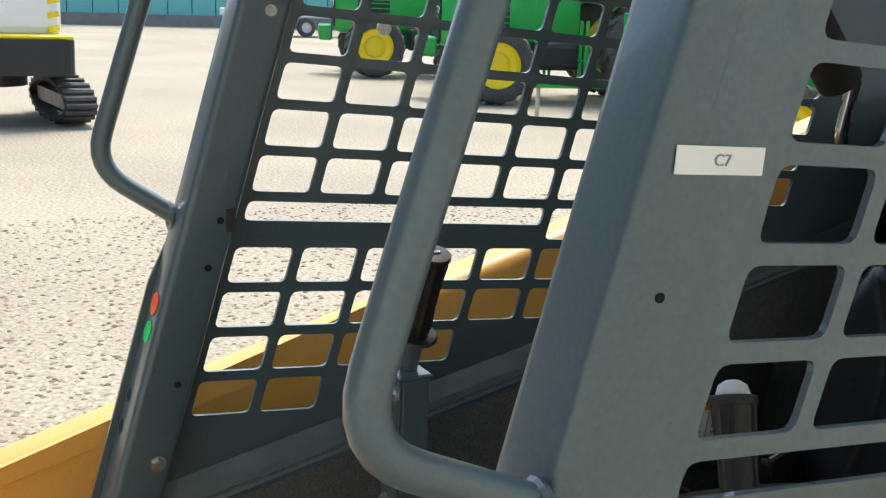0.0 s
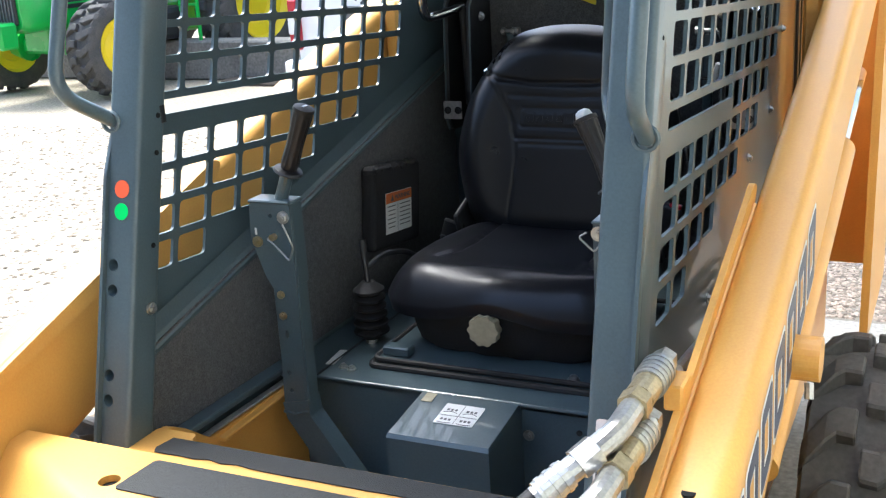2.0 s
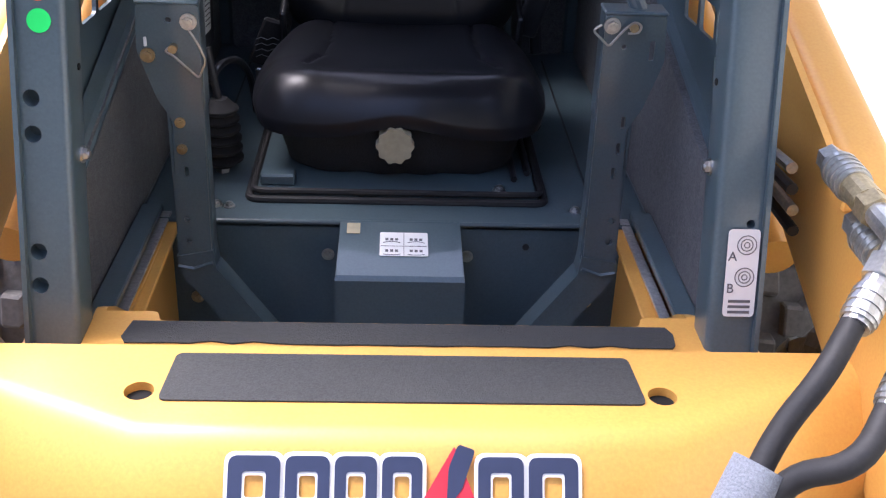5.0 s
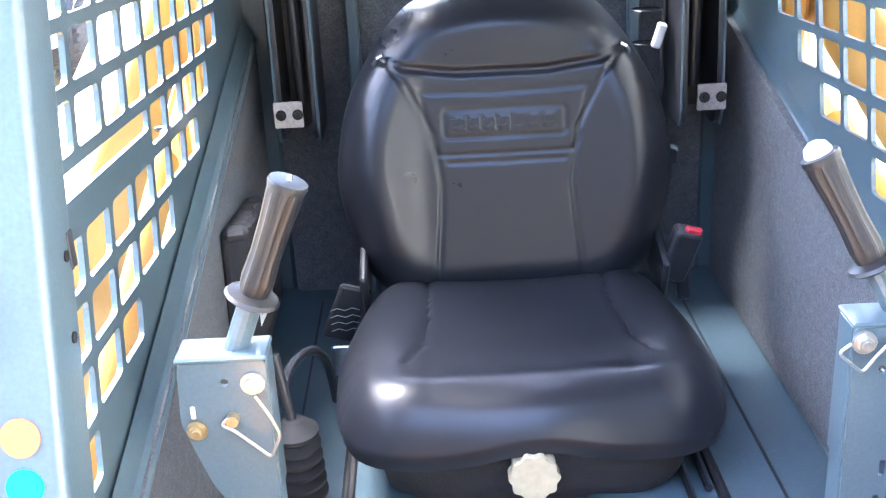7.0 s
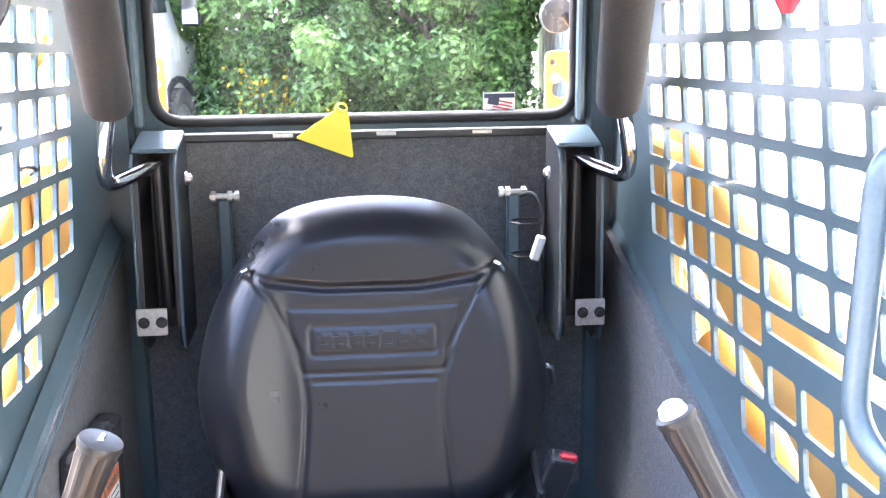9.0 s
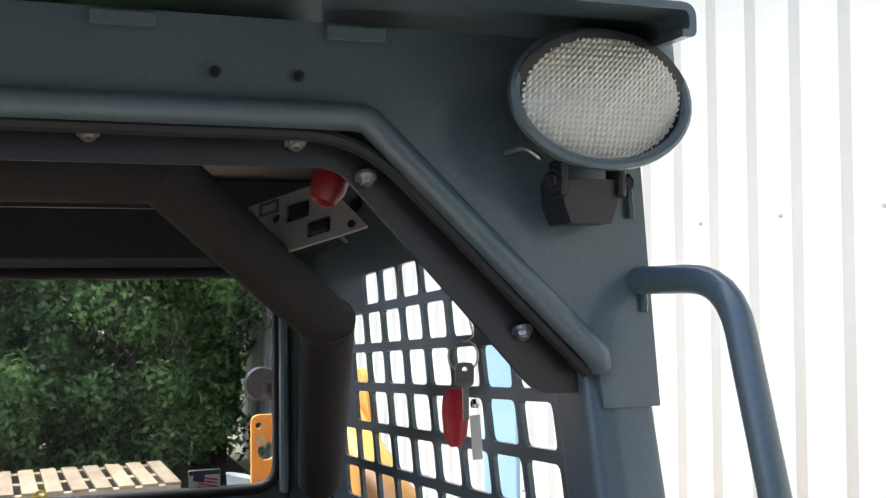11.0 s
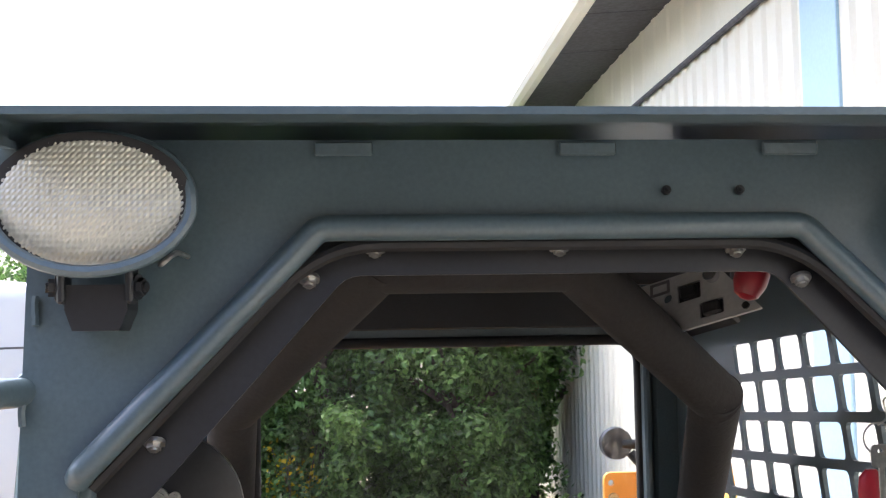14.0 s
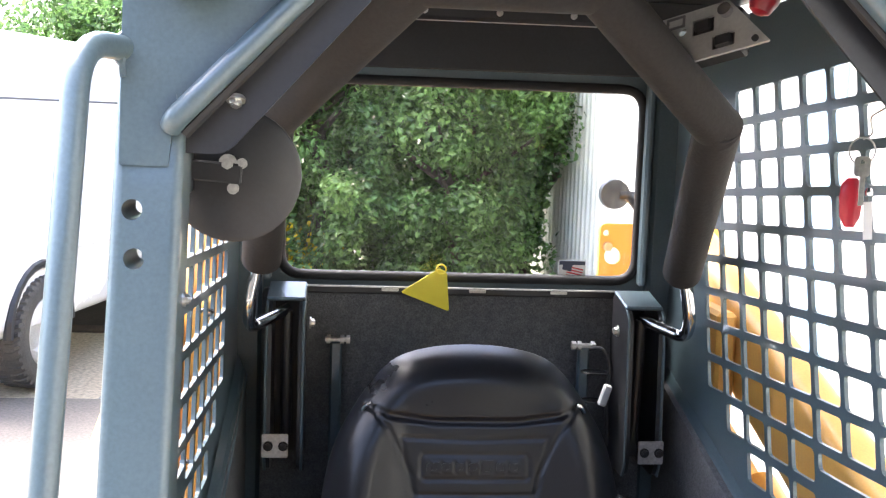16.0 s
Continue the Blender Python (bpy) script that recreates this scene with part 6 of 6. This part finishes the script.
# tractors
def tractor(at, turn, label):
    """A green tractor that faces along its own -y; its front axle stands at the origin."""
    t = thing("tractor", at, label, "tractor", "row of tractors", (0, 0, turn))
    part("hood", loft([[Vector(p) for p in rounded([(-w, y, b), (-w, y, h), (w, y, h), (w, y, b)], 0.13, 4, True)] for y, w, b, h in ((-0.72, 0.34, 0.84, 1.56), (-0.60, 0.40, 0.80, 1.68), (0.4, 0.43, 0.82, 1.78), (1.45, 0.45, 0.90, 1.86))]), TGREEN, t, "green bonnet", smooth=True)
    grille = part("grille", box((0.58, 0.03, 0.62), (0, -0.735, 1.22), bevel=0.02), BLACK, t)
    for k in range(9):
        part("grille_bar", box((0.012, 0.012, 0.56), (-0.24 + 0.06 * k, -0.755, 1.22)), LABELGREY, grille)
    for s in (-1, 1):
        vent = part("side_vent", box((0.02, 0.62, 0.40), (s * 0.428, 0.02, 1.24), bevel=0.01), BLACK, t)
        for k in range(4):
            part("vent_bar", box((0.02, 0.60, 0.022), (s * 0.440, 0.02, 1.10 + 0.095 * k)), TGREEN, vent)
        part("bonnet_stripe", box((0.012, 1.7, 0.07), (s * 0.452, 0.55, 1.60), turn=(2, 0, 0), bevel=0.003), TYELLOW, t)
        part("headlight", box((0.19, 0.03, 0.11), (s * 0.17, -0.755, 1.36), bevel=0.01), CHROME, t)
        wheel_parts(t, (s * 1.02, 0, 0.58), 0.58, 0.42, 18, TYELLOW, 0.34, "yellow front wheel", tread=0.045, split=True)
        wheel_parts(t, (s * 1.02, 2.50, 0.88), 0.88, 0.52, 20, TYELLOW, 0.52, "yellow rear wheel", tread=0.055, split=True)
        part("fender", loft([[Vector((s * x, 2.50 + r * math.cos(a), 0.88 + r * math.sin(a))) for x, r in ((0.62, 0.95), (1.24, 0.95), (1.24, 0.99), (0.62, 0.99))] for a in (k * math.pi / 10 for k in range(1, 9))]), TGREEN, t, "green rear fender")
        for y, lean in ((1.5, -4), (2.35, 3), (3.05, 8)):
            part("cab_post", box((0.07, 0.08, 1.30), (s * 0.70, y, 2.25), turn=(lean, 0, 0), bevel=0.01), BLACK, t)
        part("side_pane", box((0.01, 1.4, 1.05), (s * 0.71, 2.25, 2.25), bevel=0.002), PALEGLASS, t)
        part("tank", box((0.34, 0.80, 0.42), (s * 0.66, 1.05, 0.72), bevel=0.08, seg=2), BLACK, t)
        for k in range(3):
            part("ladder_rung", box((0.30, 0.05, 0.03), (s * 0.98, 1.35, 0.42 + 0.26 * k), bevel=0.004), TGREEN, t)
        for dx in (-0.15, 0.15):
            part("ladder_rail", box((0.03, 0.05, 0.95), (s * 0.98 + dx, 1.37, 0.80), bevel=0.004), TGREEN, t)
    part("windscreen", box((1.30, 0.01, 1.1), (0, 1.48, 2.22), turn=(-6, 0, 0)), PALEGLASS, t)
    part("cab_roof", box((1.60, 2.0, 0.20), (0, 2.25, 2.98), bevel=0.08, seg=3), TGREEN, t, "green cab roof")
    part("chassis", box((0.50, 3.0, 0.44), (0, 1.2, 0.74), bevel=0.03), TGREEN, t)
    axle = part("axle", box((1.60, 0.20, 0.20), (0, 0.0, 0.58), bevel=0.04), TGREEN, t)
    for s in (-1, 1):
        part("hub_casting", rod((s * 0.55, 0, 0.58), (s * 0.82, 0, 0.58), 0.20, 0.14, 14), TGREEN, axle)
    part("front_weight", box((0.62, 0.26, 0.30), (0, -0.90, 0.80), bevel=0.03), TGREEN, t)
    part("exhaust", rod((0.56, 1.36, 1.7), (0.56, 1.36, 2.9), 0.06), BLACK, t)
    part("operator_seat", box((0.5, 0.5, 0.7), (0, 2.5, 1.75), bevel=0.08), BLACK, t)
    return t


small = tractor((-7.29, 6.99, 0), -8, "small green tractor with yellow wheels parked on the gravel")
small.scale = (0.78, 0.78, 0.80)
second = tractor((-14.7, 8.25, 0), -16, "green tractor with yellow wheels parked on the gravel")
copy_thing(second, pose(-19.8, 8.5, 0, 0, 0, -18))
# implement with its stand
rig = thing("implement", (-11.3, 8.5, 0), "green farm implement resting on its jack stand", "implement", turn=(0, 0, -14))
part("beam", box((0.12, 2.0, 0.12), (0.1, -0.3, 0.5), bevel=0.01), TGREEN, rig)
part("beam", box((2.2, 0.14, 0.14), (0, 0.4, 0.5), bevel=0.01), TGREEN, rig)
for x in (-1.0, -0.4, 0.3, 0.9):
    part("frame_post", box((0.07, 0.07, 0.95), (x, 0.45, 0.95), bevel=0.01), TGREEN, rig)
for z in (0.75, 1.0, 1.3):
    part("frame_rail", box((2.1, 0.05, 0.05), (0, 0.45, z), bevel=0.008), TGREEN, rig)
part("jack", rod((0.1, -1.15, 0.02), (0.1, -1.15, 0.55), 0.03), STEEL, rig)
part("jack_foot", rod((0.1, -1.15, 0.0), (0.1, -1.15, 0.03), 0.10), STEEL, rig)
for s in (-1, 1):
    wheel_parts(rig, (s * 0.9, 0.9, 0.36), 0.36, 0.2, 14, TYELLOW, 0.2)

# mini excavator at the far side
digger = thing("mini_excavator", (-12.55, 0.95, 0), "white and black mini excavator on rubber tracks", "excavator", turn=(0, 0, 4))
for y in (-0.95, 0.62):
    trk = part("track", loft([[Vector((x, yy, z)) for yy in (y - 0.17, y + 0.17)] + [Vector((x * 0.94, yy, 0.24 + (z - 0.24) * 0.8)) for yy in (y + 0.17, y - 0.17)] for x, z in [(1.0 * math.cos(a) + (0.0), 0.24 + 0.24 * math.sin(a)) for a in (k * math.pi / 12 for k in range(25))]]), TYRE, digger, "black rubber track")
    part("track_frame", box((1.7, 0.22, 0.26), (0, y, 0.24), bevel=0.05), BLACK, trk)
    for k in range(22):
        a = 2 * math.pi * k / 22
        part("track_lug", box((0.05, 0.34, 0.05), (1.02 * math.cos(a), y, 0.24 + 0.25 * math.sin(a)), turn=(0, -math.degrees(a) + 90, 0), bevel=0.008), TYRE, trk)
part("turntable", rod((0, -0.2, 0.40), (0, -0.2, 0.58), 0.45, n=24), BLACK, digger)
part("counterweight", loft([[Vector(p) for p in rounded([(-0.9, -1.0, z), (0.95, -1.0, z), (0.95, 0.62, z), (-0.9, 0.62, z)], 0.22, 5, True)] for z in (0.56, 0.60, 0.90, 0.94)]), BLACK, digger, "black counterweight")
part("engine_cover", box((1.5, 1.45, 0.75), (-0.05, -0.2, 1.32), bevel=0.12, seg=3), VANWHITE, digger, "white engine cover")
part("yellow_band", box((1.86, 1.56, 0.05), (0, -0.2, 0.965), bevel=0.015), TYELLOW, digger)
for k in range(4):
    part("hazard_stripe", box((0.02, 0.12, 0.06), (0.715, 0.42, 1.05 + 0.15 * k), turn=(12, 0, 0)), TYELLOW, digger)
part("canopy", box((1.3, 1.2, 0.08), (0, -0.2, 2.45), bevel=0.03), VANWHITE, digger)
part("cab_frame", box((0.9, 0.9, 0.8), (0, -0.3, 2.05), bevel=0.05), DARKGLASS, digger)

# far sheds
far = thing("far_shed", (-46, 10, 0), "long teal metal shed at the end of the yard", "shed")
panel_mesh = None
for k in range(75):
    if panel_mesh is None:
        panel_mesh = part("wall_panel", box((0.3, 0.96, 3.6), (0, 0, 1.8), bevel=0.01), TEAL, far).data
        far.children[0].location.y = -30
    else:
        ob = new("wall_panel", panel_mesh)
        ob.parent = far
        ob.location.y = -30 + k
part("roof", box((8, 78, 0.2), (-3.5, 7, 4.2), turn=(0, 8, 0)), FLASHING, far)
part("footing", box((0.6, 76, 0.5), (0.15, 7, 0.2)), CONCRETE, far)
hut = thing("trailer", (-38, 13.2, 0), "flat white trailer parked by the shed", "trailer")
part("deck", box((1.6, 5.0, 0.25), (0, 0, 0.8), bevel=0.03), VANWHITE, hut)
for y in (-1.2, 0.2):
    wheel_parts(hut, (0.8, y, 0.33), 0.33, 0.2, 14, FLASHING, 0.18)
